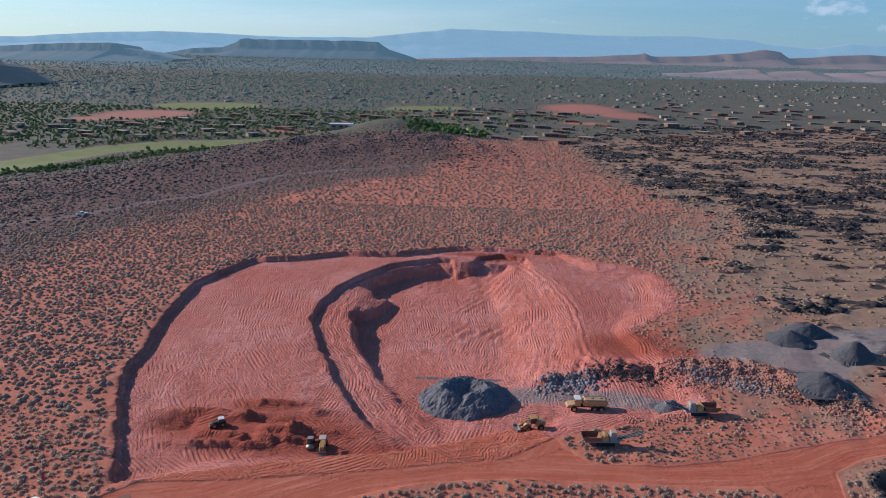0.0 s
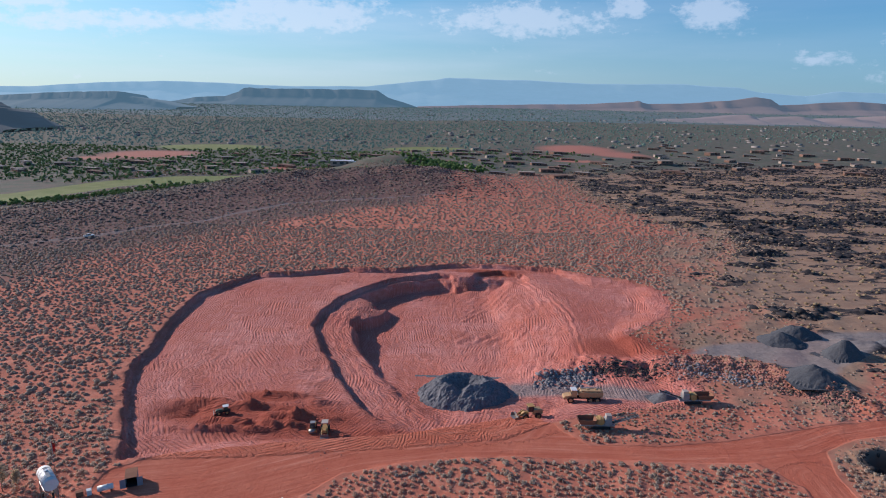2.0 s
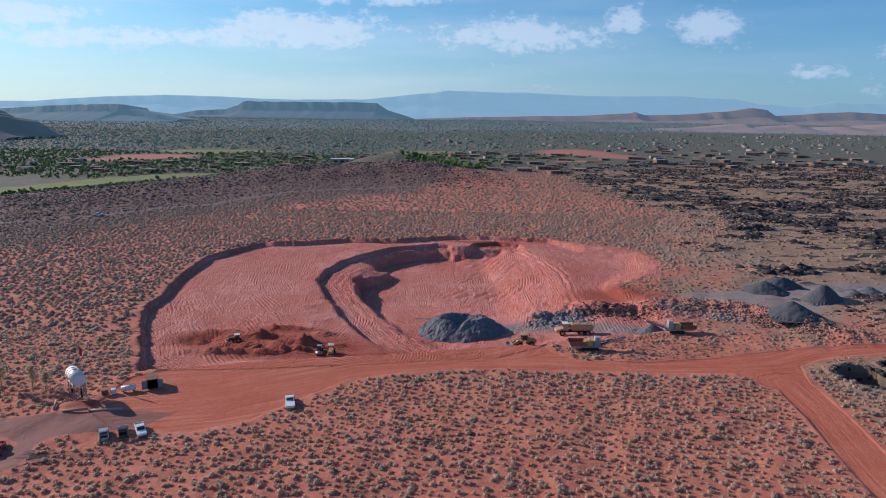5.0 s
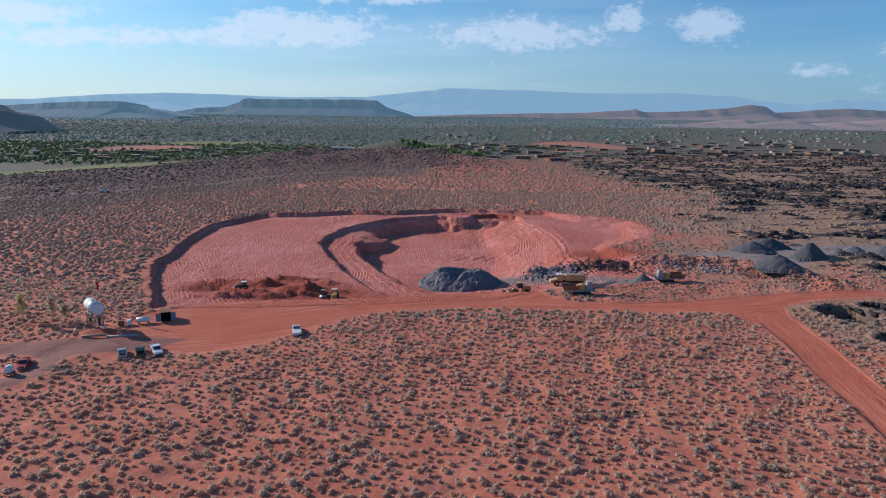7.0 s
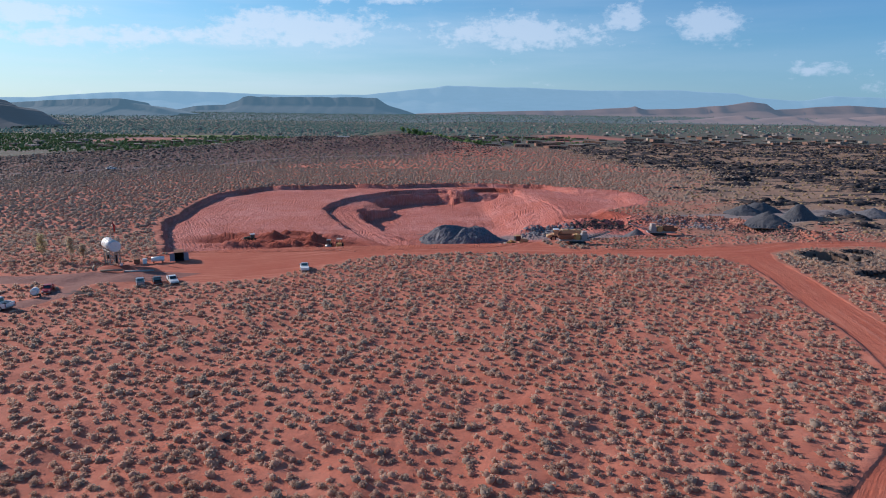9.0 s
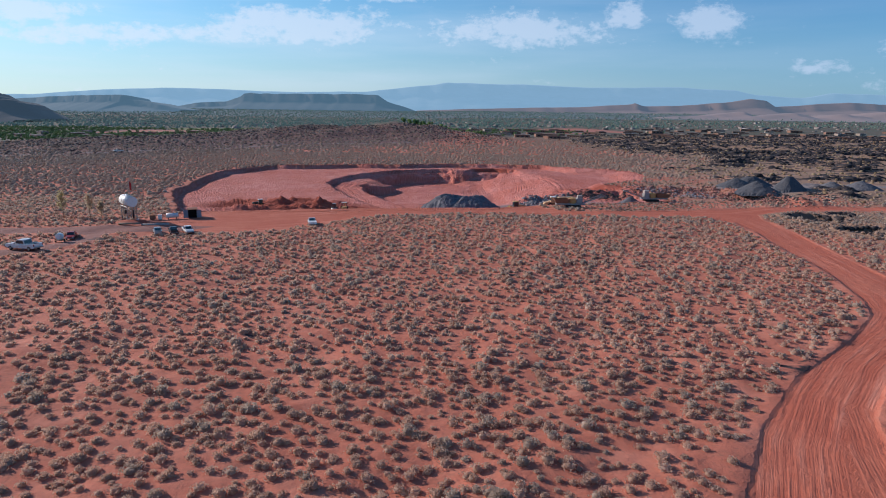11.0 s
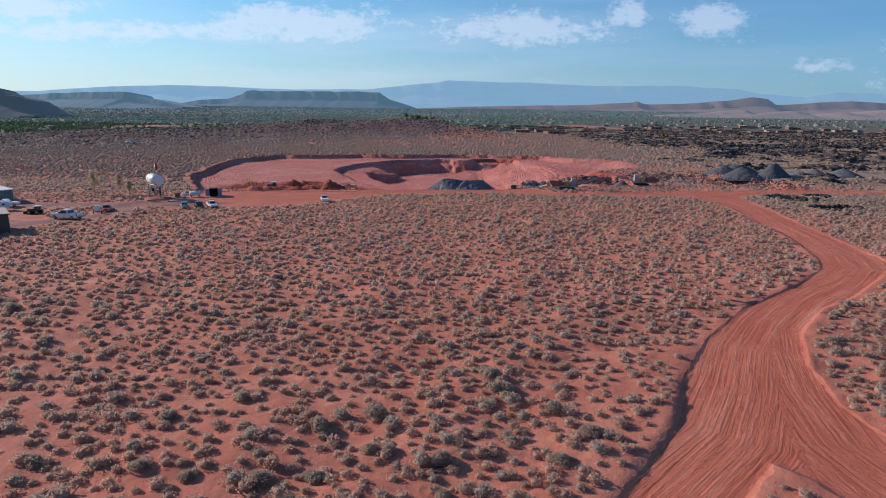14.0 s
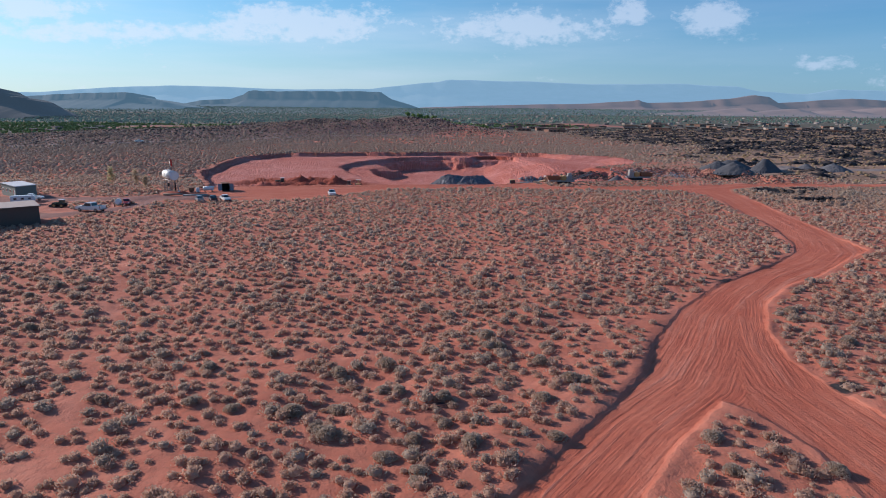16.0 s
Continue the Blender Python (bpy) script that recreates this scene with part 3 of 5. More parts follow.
def build_ground():
    X, Y = np.meshgrid(GX, GY)
    x, y = X.ravel(), Y.ravel()
    z = land(x, y)
    nx, ny = len(GX), len(GY)
    me = bpy.data.meshes.new("ground")
    me.vertices.add(nx * ny)
    me.vertices.foreach_set("co", np.stack([x, y, z], 1).ravel())
    i = (np.arange(ny - 1)[:, None] * nx + np.arange(nx - 1)[None, :]).ravel()
    quads = np.stack([i, i + 1, i + nx + 1, i + nx], 1)
    me.loops.add(quads.size)
    me.loops.foreach_set("vertex_index", quads.ravel())
    me.polygons.add(len(quads))
    me.polygons.foreach_set("loop_start", np.arange(0, quads.size, 4))
    me.polygons.foreach_set("use_smooth", np.ones(len(quads), bool))
    me.update()
    r = inside(x, y, ROAD)
    across, along = road_run(x, y)
    front = inside(x, y, [(-172, 232), (-170, 262), (-158, 285), (-143, 307), (-126, 339), (-103, 363), (-71, 409), (-31, 434), (-5, 485), (-20, 590), (-130, 545), (-200, 480), (-240, 380), (-500, 300), (-500, 150)])
    dug = np.zeros(len(x))
    for cx, cy, rx, ry in ((-40, 136, 24, 9), (-60, 139, 11, 6), (-14, 128, 20, 7), (-45, 147, 10, 3), (50, 185, 14, 8), (62, 178, 8, 5), (12, 268, 16, 3), (-66, 100.6, 6.5, 1.2)):
        dug = np.maximum(dug, 1.25 - np.hypot((x - cx) / rx, (y - cy) / ry) * 0.75)
    bare, cave = np.zeros(len(x)), np.zeros(len(x))
    for cx, cy, rx, ry in BARE:
        bare = np.maximum(bare, 1.25 - np.hypot((x - cx) / rx, (y - cy) / ry) * 0.75)
    for cx, cy, rx, ry, _ in HOLES:
        cave = np.maximum(cave, 1.4 - 0.8 * np.hypot((x - cx) / rx, (y - cy) / ry))
    lay = {
        "pit": 0.5 + (inside(x, y, RIM) + 2.2 * rolling(x, y, 14, 3) * step(36, 60, x)) / (3.0 + 5.0 * step(36, 60, x)),
        "road": 0.5 + r / 1.6,
        "dug": dug,
        "across": across,
        "along": along,
        "lava": step(-6, 10, inside(x, y, LAVA)) * np.clip(0.5 + 0.7 * lava_streak(x, y), 0, 1) * step(1700, 1100, y),
        "bench": np.where(inside(x, y, STEP_1) > 0, inside(x, y, STEP_2), inside(x, y, RIM)),
        "scree": np.maximum(0.58 + front / 30.0 + 0.2 * rolling(x, y, 40, 6), 1.5 - np.hypot((x + 75) / 66, (y - 655) / 40)),
        "dry": 0.5 + np.maximum(np.maximum(inside(x, y, LAVA) / 30.0, inside(x, y, GLADE) / 14.0), np.maximum(-1, np.minimum(inside(x, y, RIGHT_SCRUB) / 16.0, 0.12) + 0.35 * rolling(x, y, 18, 4))),
        "bare": bare,
        "cave": cave,
        "valley": 0.5 + np.maximum(-inside(x, y, [(-900, 60), (-330, 285), (-220, 390), (-150, 510), (-30, 590), (60, 630), (110, 640), (400, 780), (2200, 900), (2200, -800), (-900, -800)]) / 60.0, -1),
        "grass": 0.5 + np.maximum(inside(x, y, FAIRWAY) / 12.0, np.max([1 - np.hypot((x - a) / b, (y - c) / d) for a, c, b, d in GREENS], axis=0)),
        "asphalt": 0.5 + inside(x, y, ASPHALT) / 1.6,
        "gravel": 0.5 + np.maximum(np.maximum(inside(x, y, GRAVEL), inside(x, y, TRACK)), 1.3 - line_dist(x, y, RIDGE_TRACK)) / 4.0,
    }
    for name, v in lay.items():
        me.attributes.new(name, "FLOAT", "POINT").data.foreach_set("value", (v if name in ("across", "along", "bench") else np.clip(v, 0, 1)).astype(np.float32))
    me.materials.append(M_GROUND)
    return tagged(new("ground", me), "red desert earth with a terraced quarry and dirt roads", "ground", kind="structure")


build_ground()
build_far_plain()

MESA = [(-2060, 30), (-1808, 78), (-1600, 90), (-1500, 122), (-1465, 146), (-1431, 150), (-1380, 143), (-982, 146), (-671, 149), (-562, 143), (-496, 100), (-400, 72), (-300, 40)]
FAR_RANGE = [(-3900, 128), (-3330, 136), (-2698, 181), (-2341, 195), (-1810, 189), (-1458, 177), (-1107, 177), (-712, 187), (-320, 230), (-200, 238), (-103, 262), (-20, 255), (373, 251), (976, 234), (1659, 243), (2087, 224), (2260, 193), (2602, 173), (2808, 213), (3222, 206), (3900, 180)]
TABLE = [(-2500, 60), (-2234, 66), (-2065, 76), (-1841, 90), (-1640, 94), (-1612, 92), (-1596, 74), (-1511, 65), (-1340, 28)]
SPUR = [(-1600, 80), (-1300, 77), (-1145, 70), (-1085, 64), (-1050, 62), (-1035, 55), (-1020, 47), (-1000, 44), (-985, 42), (-967, 34), (-945, 20), (-910, 2)]
BLUFF = [(-300, 44), (100, 60), (500, 72), (800, 80), (900, 86), (1128, 98), (1195, 104), (1212, 114), (1230, 104), (1284, 92), (1517, 99), (1826, 123), (2016, 148), (2094, 142), (2158, 97), (2482, 121), (2673, 131), (3100, 116), (3900, 120)]
BADLANDS = [(700, 5), (857, 22), (1018, 31), (1109, 41), (1155, 49), (1203, 25), (1362, 44), (1456, 24), (1567, 43), (1660, 31), (1744, 54), (1900, 40), (2300, 50)]

# ---- far hills ----
def far_ridge(name, label, profile, y0, foot, material, cliff=0.3, rough=0.06, seed=0, category="mountain"):
    """A long rise whose skyline follows a few (x, z) knots, with a cliff band over a talus slope."""
    xs = np.array([p[0] for p in profile], float)
    zs = np.array([p[1] for p in profile], float)
    n = 220
    x = np.linspace(xs[0], xs[-1], n)
    z = np.interp(x, xs, zs)
    rng = np.random.RandomState(seed)
    span = (xs[-1] - xs[0])
    wob = rolling(x, x * 0 + seed * 31.0, span / 9, seed % 20) + 0.5 * rolling(x, x * 0 + seed, span / 30, (seed + 5) % 20)
    z = z + rough * 0.35 * z * wob * (z > 20)
    rows = []
    for k, (dy, f) in enumerate(((-1.0, -0.12), (-0.72, 0.16), (-0.5, 0.36), (-0.3, 0.62 - cliff * 0.2), (-0.16, 0.74 - cliff * 0.2), (-0.11, 0.97), (0.0, 1.0), (0.5, 0.85), (0.9, -0.1))):
        gully = rolling(x, x * 0 + 77.0 * seed, 95 + span / 60, (seed + 3) % 20) * foot * 0.025 * (1 if 0 < k < 7 else 0.4)
        rows.append(np.stack([x, y0 + dy * foot + gully, z * f + (-25 if f < 0 else 0) ], 1))
    v = np.concatenate(rows)
    faces = [(r * n + i, r * n + i + 1, (r + 1) * n + i + 1, (r + 1) * n + i) for r in range(len(rows) - 1) for i in range(n - 1)]
    me = bpy.data.meshes.new(name)
    me.from_pydata(v.tolist(), [], faces)
    me.polygons.foreach_set("use_smooth", np.ones(len(faces), bool))
    me.materials.append(material)
    return tagged(new(name, me), label, category, kind="structure")


# the blue air over these hills is emission in their materials
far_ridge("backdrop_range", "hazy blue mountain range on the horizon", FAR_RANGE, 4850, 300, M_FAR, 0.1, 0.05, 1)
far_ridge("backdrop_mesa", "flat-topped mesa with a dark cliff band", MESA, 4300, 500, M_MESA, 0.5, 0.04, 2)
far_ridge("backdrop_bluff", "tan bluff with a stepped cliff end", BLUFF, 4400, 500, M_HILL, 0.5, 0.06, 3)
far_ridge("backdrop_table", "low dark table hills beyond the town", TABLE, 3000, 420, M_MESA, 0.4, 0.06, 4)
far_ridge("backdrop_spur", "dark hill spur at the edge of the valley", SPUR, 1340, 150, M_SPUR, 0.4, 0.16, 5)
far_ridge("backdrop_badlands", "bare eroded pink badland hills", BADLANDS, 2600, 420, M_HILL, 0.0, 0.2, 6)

# ---- scattered growth and stones ----
def ico(level):
    bm = bmesh.new()
    bmesh.ops.create_icosphere(bm, subdivisions=level, radius=1.0)
    v = np.array([p.co[:] for p in bm.verts])
    f = np.array([[q.index for q in t.verts] for t in bm.faces])
    bm.free()
    return v, f


ICO_1, ICO_2 = ico(1), ico(2)


def bush_shape(rng, leaves, blade=0.34, core_size=0.62):
    """A low mound of fine upright twigs and leaves over a small core."""
    v, f = ICO_1
    core = v * np.array([core_size, core_size, core_size * 0.62]) * rng.uniform(0.8, 1.15, (len(v), 1)) + np.array([0, 0, 0.2])
    f = f[core[f][:, :, 2].max(axis=1) > 0.12]
    vs, fs = [core], [f]
    count = len(core)
    lobes = rng.uniform(0, 6.283, 3)
    for _ in range(leaves):
        a, r = rng.uniform(0, 6.283), math.sqrt(rng.uniform(0.0, 1))
        edge = 0.9 + 0.14 * math.sin(2 * a + lobes[0]) + 0.1 * math.sin(3 * a + lobes[1])
        up = 0.66 * math.sqrt(max(0.02, 1 - r * r)) * rng.uniform(0.85, 1.2)
        tip = np.array([math.cos(a) * r * edge, math.sin(a) * r * edge, up + 0.05])
        lean = np.array([math.cos(a) * 0.35, math.sin(a) * 0.35, 0.55]) + rng.normal(0, 0.22, 3)
        root = tip - lean * rng.uniform(0.3, 0.55)
        root[2] = max(root[2], 0.0)
        wide = np.cross(tip - root, rng.normal(0, 1, 3))
        wide *= blade * 0.5 * rng.uniform(0.6, 1.25) / (np.linalg.norm(wide) + 1e-6)
        vs.append(np.array([root - wide * 0.6, tip + wide, tip - wide * 0.7]))
        fs.append(np.array([[count, count + 1, count + 2]]))
        count += 3
    return np.concatenate(vs), np.concatenate(fs)


def stone_shape(rng, level, flat):
    v, f = ICO_2 if level == 2 else ICO_1
    k = 1 + 0.28 * np.sign(rng.normal(0, 1, (len(v), 1))) * rng.uniform(0.3, 1, (len(v), 1))
    cut = np.clip(v * k, -0.82, 0.82)
    return cut * np.array([1, rng.uniform(0.7, 1), flat]), f


def crown_shape(rng, puffs):
    """Clumps of foliage of a far tree, with an uneven outline."""
    v, f = ICO_1
    vs, fs, n = [], [], 0
    for i in range(puffs):
        c = np.array([rng.normal(0, 0.38), rng.normal(0, 0.38), rng.uniform(0.35, 1.15)])
        vs.append(v * rng.uniform(0.28, 0.55) * rng.uniform(0.75, 1.25, (len(v), 1)) + c)
        fs.append(f + n)
        n += len(v)
    return np.concatenate(vs), np.concatenate(fs)


def strew(name, shapes, x, y, size, rng, material, label, category, sink=0.0, tall=1.0, z=None):
    """One mesh of many turned and scaled copies of a few shapes, each standing on the land."""
    z = land(x, y) if z is None else z
    pick = rng.randint(0, len(shapes), len(x))
    vs, fs, base = [], [], 0
    for k, (sv, sf) in enumerate(shapes):
        idx = np.where(pick == k)[0]
        if not len(idx):
            continue
        a = rng.uniform(0, 6.283, len(idx))
        s = size[idx]
        ca, sa = np.cos(a)[:, None], np.sin(a)[:, None]
        px = (sv[None, :, 0] * ca - sv[None, :, 1] * sa) * s[:, None] + x[idx][:, None]
        py = (sv[None, :, 0] * sa + sv[None, :, 1] * ca) * s[:, None] + y[idx][:, None]
        pz = sv[None, :, 2] * (s * tall * rng.uniform(0.8, 1.2, len(idx)))[:, None] + (z[idx] - sink * s)[:, None]
        vs.append(np.stack([px, py, pz], 2).reshape(-1, 3))
        fs.append((sf[None] + base + (np.arange(len(idx)) * len(sv))[:, None, None]).reshape(-1, 3))
        base += len(idx) * len(sv)
    v, f = np.concatenate(vs), np.concatenate(fs)
    me = bpy.data.meshes.new(name)
    me.vertices.add(len(v))
    me.vertices.foreach_set("co", v.ravel())
    me.loops.add(f.size)
    me.loops.foreach_set("vertex_index", f.ravel())
    me.polygons.add(len(f))
    me.polygons.foreach_set("loop_start", np.arange(0, f.size, 3))
    me.update()
    me.materials.append(material)
    return tagged(new(name, me), label, category, kind="stuff")


def spread(rng, x0, x1, y0, y1, cell, jitter=0.55):
    X, Y = np.meshgrid(np.arange(x0, x1, cell), np.arange(y0, y1, cell))
    x = X.ravel() + rng.uniform(-jitter, jitter, X.size) * cell
    y = Y.ravel() + rng.uniform(-jitter, jitter, X.size) * cell
    wide = 24 + np.maximum(y + 48, 0) * 0.74
    keep = np.abs(x) < wide
    return x[keep], y[keep]


def free_land(x, y):
    """Where plants may stand: clear of roads, quarry, yard and holes."""
    ok = (inside(x, y, ROAD) < -0.9) & (inside(x, y, RIM) < -0.6 - 1.5 * step(-58, -72, x) * step(236, 215, y)) & (inside(x, y, GRAVEL) < -1) & (inside(x, y, TRACK) < -0.5) & (inside(x, y, ASPHALT) < -0.6)
    for cx, cy, rx, ry, _ in HOLES:
        ok &= np.hypot((x - cx) / rx, (y - cy) / ry) > 1.15
    ok &= line_dist(x, y, RIDGE_TRACK) > 2.0
    for line in FOOTPATHS:
        ok &= line_dist(x, y, line) > 0.5 + 0.3 * rolling(x, y, 6, 4)
    ok &= inside(x, y, [(-135, 62), (-78, 55), (-73, 62), (-78, 74), (-95, 95), (-135, 110)]) < 0
    ok &= inside(x, y, [(-73, 97), (-66, 110), (-56, 117), (-30, 112), (-34, 96), (-60, 86)]) < 0
    return ok


rng = np.random.RandomState(11)
NEAR_BUSH = [bush_shape(rng, 90, 0.17) for _ in range(7)]
MID_BUSH = [bush_shape(rng, 20, 0.4) for _ in range(6)]
FAR_BUSH = [bush_shape(rng, 3, 0.7, 0.8) for _ in range(4)]


def sagebrush():
    for name, shapes, y0, y1, cell, lo, hi in (("sagebrush", NEAR_BUSH, -62, 28, 1.14, 0.3, 0.9), ("sagebrush", MID_BUSH, 28, 140, 1.22, 0.36, 0.96), ("sagebrush", FAR_BUSH, 140, 345, 1.6, 0.46, 1.04), ("sagebrush", FAR_BUSH, 345, 640, 2.9, 0.6, 1.3)):
        x, y = spread(rng, -330, 330, y0, y1, cell)
        ok = free_land(x, y) & (rng.uniform(0, 1, len(x)) < 0.95 + 0.25 * rolling(x, y, 22, 7)) & (inside(x, y, LAVA) < rng.uniform(-8, 30, len(x))) & ((inside(x, y, RIGHT_SCRUB) < 0) | (rng.uniform(0, 1, len(x)) < 0.35)) & (inside(x, y, FAIRWAY) < -6) & ((line_dist(x, y, CREST) > 78) | (rng.uniform(0, 1, len(x)) < 0.6))
        x, y = x[ok], y[ok]
        size = lo + (hi - lo) * rng.beta(1.6, 2.6, len(x))
        size = np.where((x > 34) & (y > 126) & (y < 215), size * 0.62, size)
        pale = rng.uniform(0, 1, len(x)) < 0.05 + 0.1 * (rolling(x, y, 45, 2) > 0.5) + 0.5 * (y > 112) + 0.15 * (y > 160) + 0.14 * (size > lo + 0.62 * (hi - lo))
        strew(name, shapes, x[~pale], y[~pale], size[~pale], rng, M_SAGE, "dry olive-brown sagebrush scrub over red sand", "shrubs", 0.06)
        strew("pale_sagebrush", shapes, x[pale], y[pale], size[pale] * 1.18, rng, M_SAGE_PALE, "pale grey-green sagebrush among the brown scrub", "shrubs", 0.06)


sagebrush()


BIG_SAGE = [bush_shape(rng, 620, 0.085) for _ in range(4)]


def sage_bushes():
    """The large pale bushes that stand out in the open sand."""
    meshes = []
    for v, f in BIG_SAGE:
        me = bpy.data.meshes.new("sage_bush")
        me.from_pydata(v.tolist(), [], f.tolist())
        me.materials.append(M_SAGE_PALE)
        meshes.append(me)
    r = np.random.RandomState(4)
    for x, y in SAGE_SPOTS:
        ob = new("sage_bush", meshes[r.randint(0, 4)])
        k = r.uniform(0.68, 0.98)
        ob.matrix_basis = pose(x, y, float(land(np.array([x]), np.array([y]))[0]) - 0.05, 0, 0, r.uniform(0, 360)) @ Matrix.Diagonal((k, k, k * r.uniform(0.9, 1.15), 1))
        tagged(ob, "large pale grey-green sagebrush standing in red sand", "bush", "large sagebrush in the sand")


SAGE_SPOTS = [(-4.4, -0.7), (-8.0, -2.7), (8.3, 0.5), (5.1, 3.5), (0.4, -6.5), (-4.1, -5.6), (-2.9, -5.7), (-7.9, -10.9), (-6.9, -12.0), (-7.0, -8.4), (-1.3, -12.2), (2.4, -12.7), (-0.7, -16.0), (-10.0, -9.2), (0.6, -9.8), (-2.9, -14.4), (4.0, 5.7), (10.3, -2.8), (-45.5, 19.7), (-24.3, -7.7), (-17.4, -8.3), (-14.3, -8.9), (-10.0, -9.2), (-7.5, -11.6), (-46.4, 16.1), (-39.4, 6.1), (-18.7, -2.1), (-14.6, 1.1), (7.7, -6.3), (36.6, 15.4), (37.2, 6.5), (17.9, -11.4), (17.7, -15.1), (23.9, -14.7), (7.9, -11.7)]
sage_bushes()


def lava_field():
    big = [stone_shape(rng, 2, 0.62) for _ in range(5)]
    low = [stone_shape(rng, 1, 0.55) for _ in range(6)]
    for shapes, y0, y1, cell, lo, hi, cut in ((low, 60, 420, 2.2, 0.6, 2.3, 0.0), (big, 150, 420, 6, 1.3, 3.8, 0.1), (low, 420, 800, 4.2, 1.2, 3.6, 0.0)):
        X, Y = np.meshgrid(np.arange(90, 900 + y1 * 0.3, cell), np.arange(y0, y1, cell))
        x, y = X.ravel() + rng.uniform(-0.8, 0.8, X.size) * cell, Y.ravel() + rng.uniform(-0.8, 0.8, X.size) * cell
        ok = (np.abs(x) < 60 + y * 0.78) & (inside(x, y, LAVA) > rng.uniform(-12, 10, len(x))) & (inside(x, y, GRAVEL) < -3) & (inside(x, y, ROAD) < -3)
        ok &= lava_streak(x, y) > cut + rng.uniform(-0.15, 0.15, len(x))
        ok &= (y > 150) | (x > 105)
        x, y = x[ok], y[ok]
        strew("lava_rocks", shapes, x, y, lo + (hi - lo) * rng.beta(1.1, 2.4, len(x)), rng, M_LAVA, "jagged black lava outcrops in dry yellow grass", "rocks", 0.25)
    x, y = spread(rng, 95, 900, 130, 700, 4.5)
    ok = (inside(x, y, LAVA) > -5) & (inside(x, y, GRAVEL) < -1) & (inside(x, y, ROAD) < -1) & (rng.uniform(0, 1, len(x)) < 0.6)
    x, y = x[ok], y[ok]
    strew("dry_scrub", FAR_BUSH, x, y, rng.uniform(0.5, 1.2, len(x)), rng, M_STRAW, "dry straw-coloured scrub between lava rocks", "shrubs", 0.05)


M_STRAW = leafy("straw_scrub", (0.42, 0.3, 0.18), (0.55, 0.42, 0.26))
lava_field()


def ridge_stones():
    low = [stone_shape(rng, 1, 0.7) for _ in range(5)]
    x, y = spread(rng, -420, 60, 210, 640, 2.7)
    d, z = line_dist(x, y, CREST, values=CREST_Z)
    ok = (d < 75) & (rng.uniform(0, 1, len(x)) < 0.95 - d / 90) & (inside(x, y, FAIRWAY) < -10)
    x, y = x[ok], y[ok]
    strew("ridge_boulders", low, x, y, rng.uniform(0.5, 1.5, len(x)) ** 1.3, rng, M_SCREE, "dark basalt boulders strewn over the ridge", "rocks", 0.2)


M_SCREE = rock("scree_rock", (0.05, 0.04, 0.04), (0.12, 0.085, 0.075))
ridge_stones()


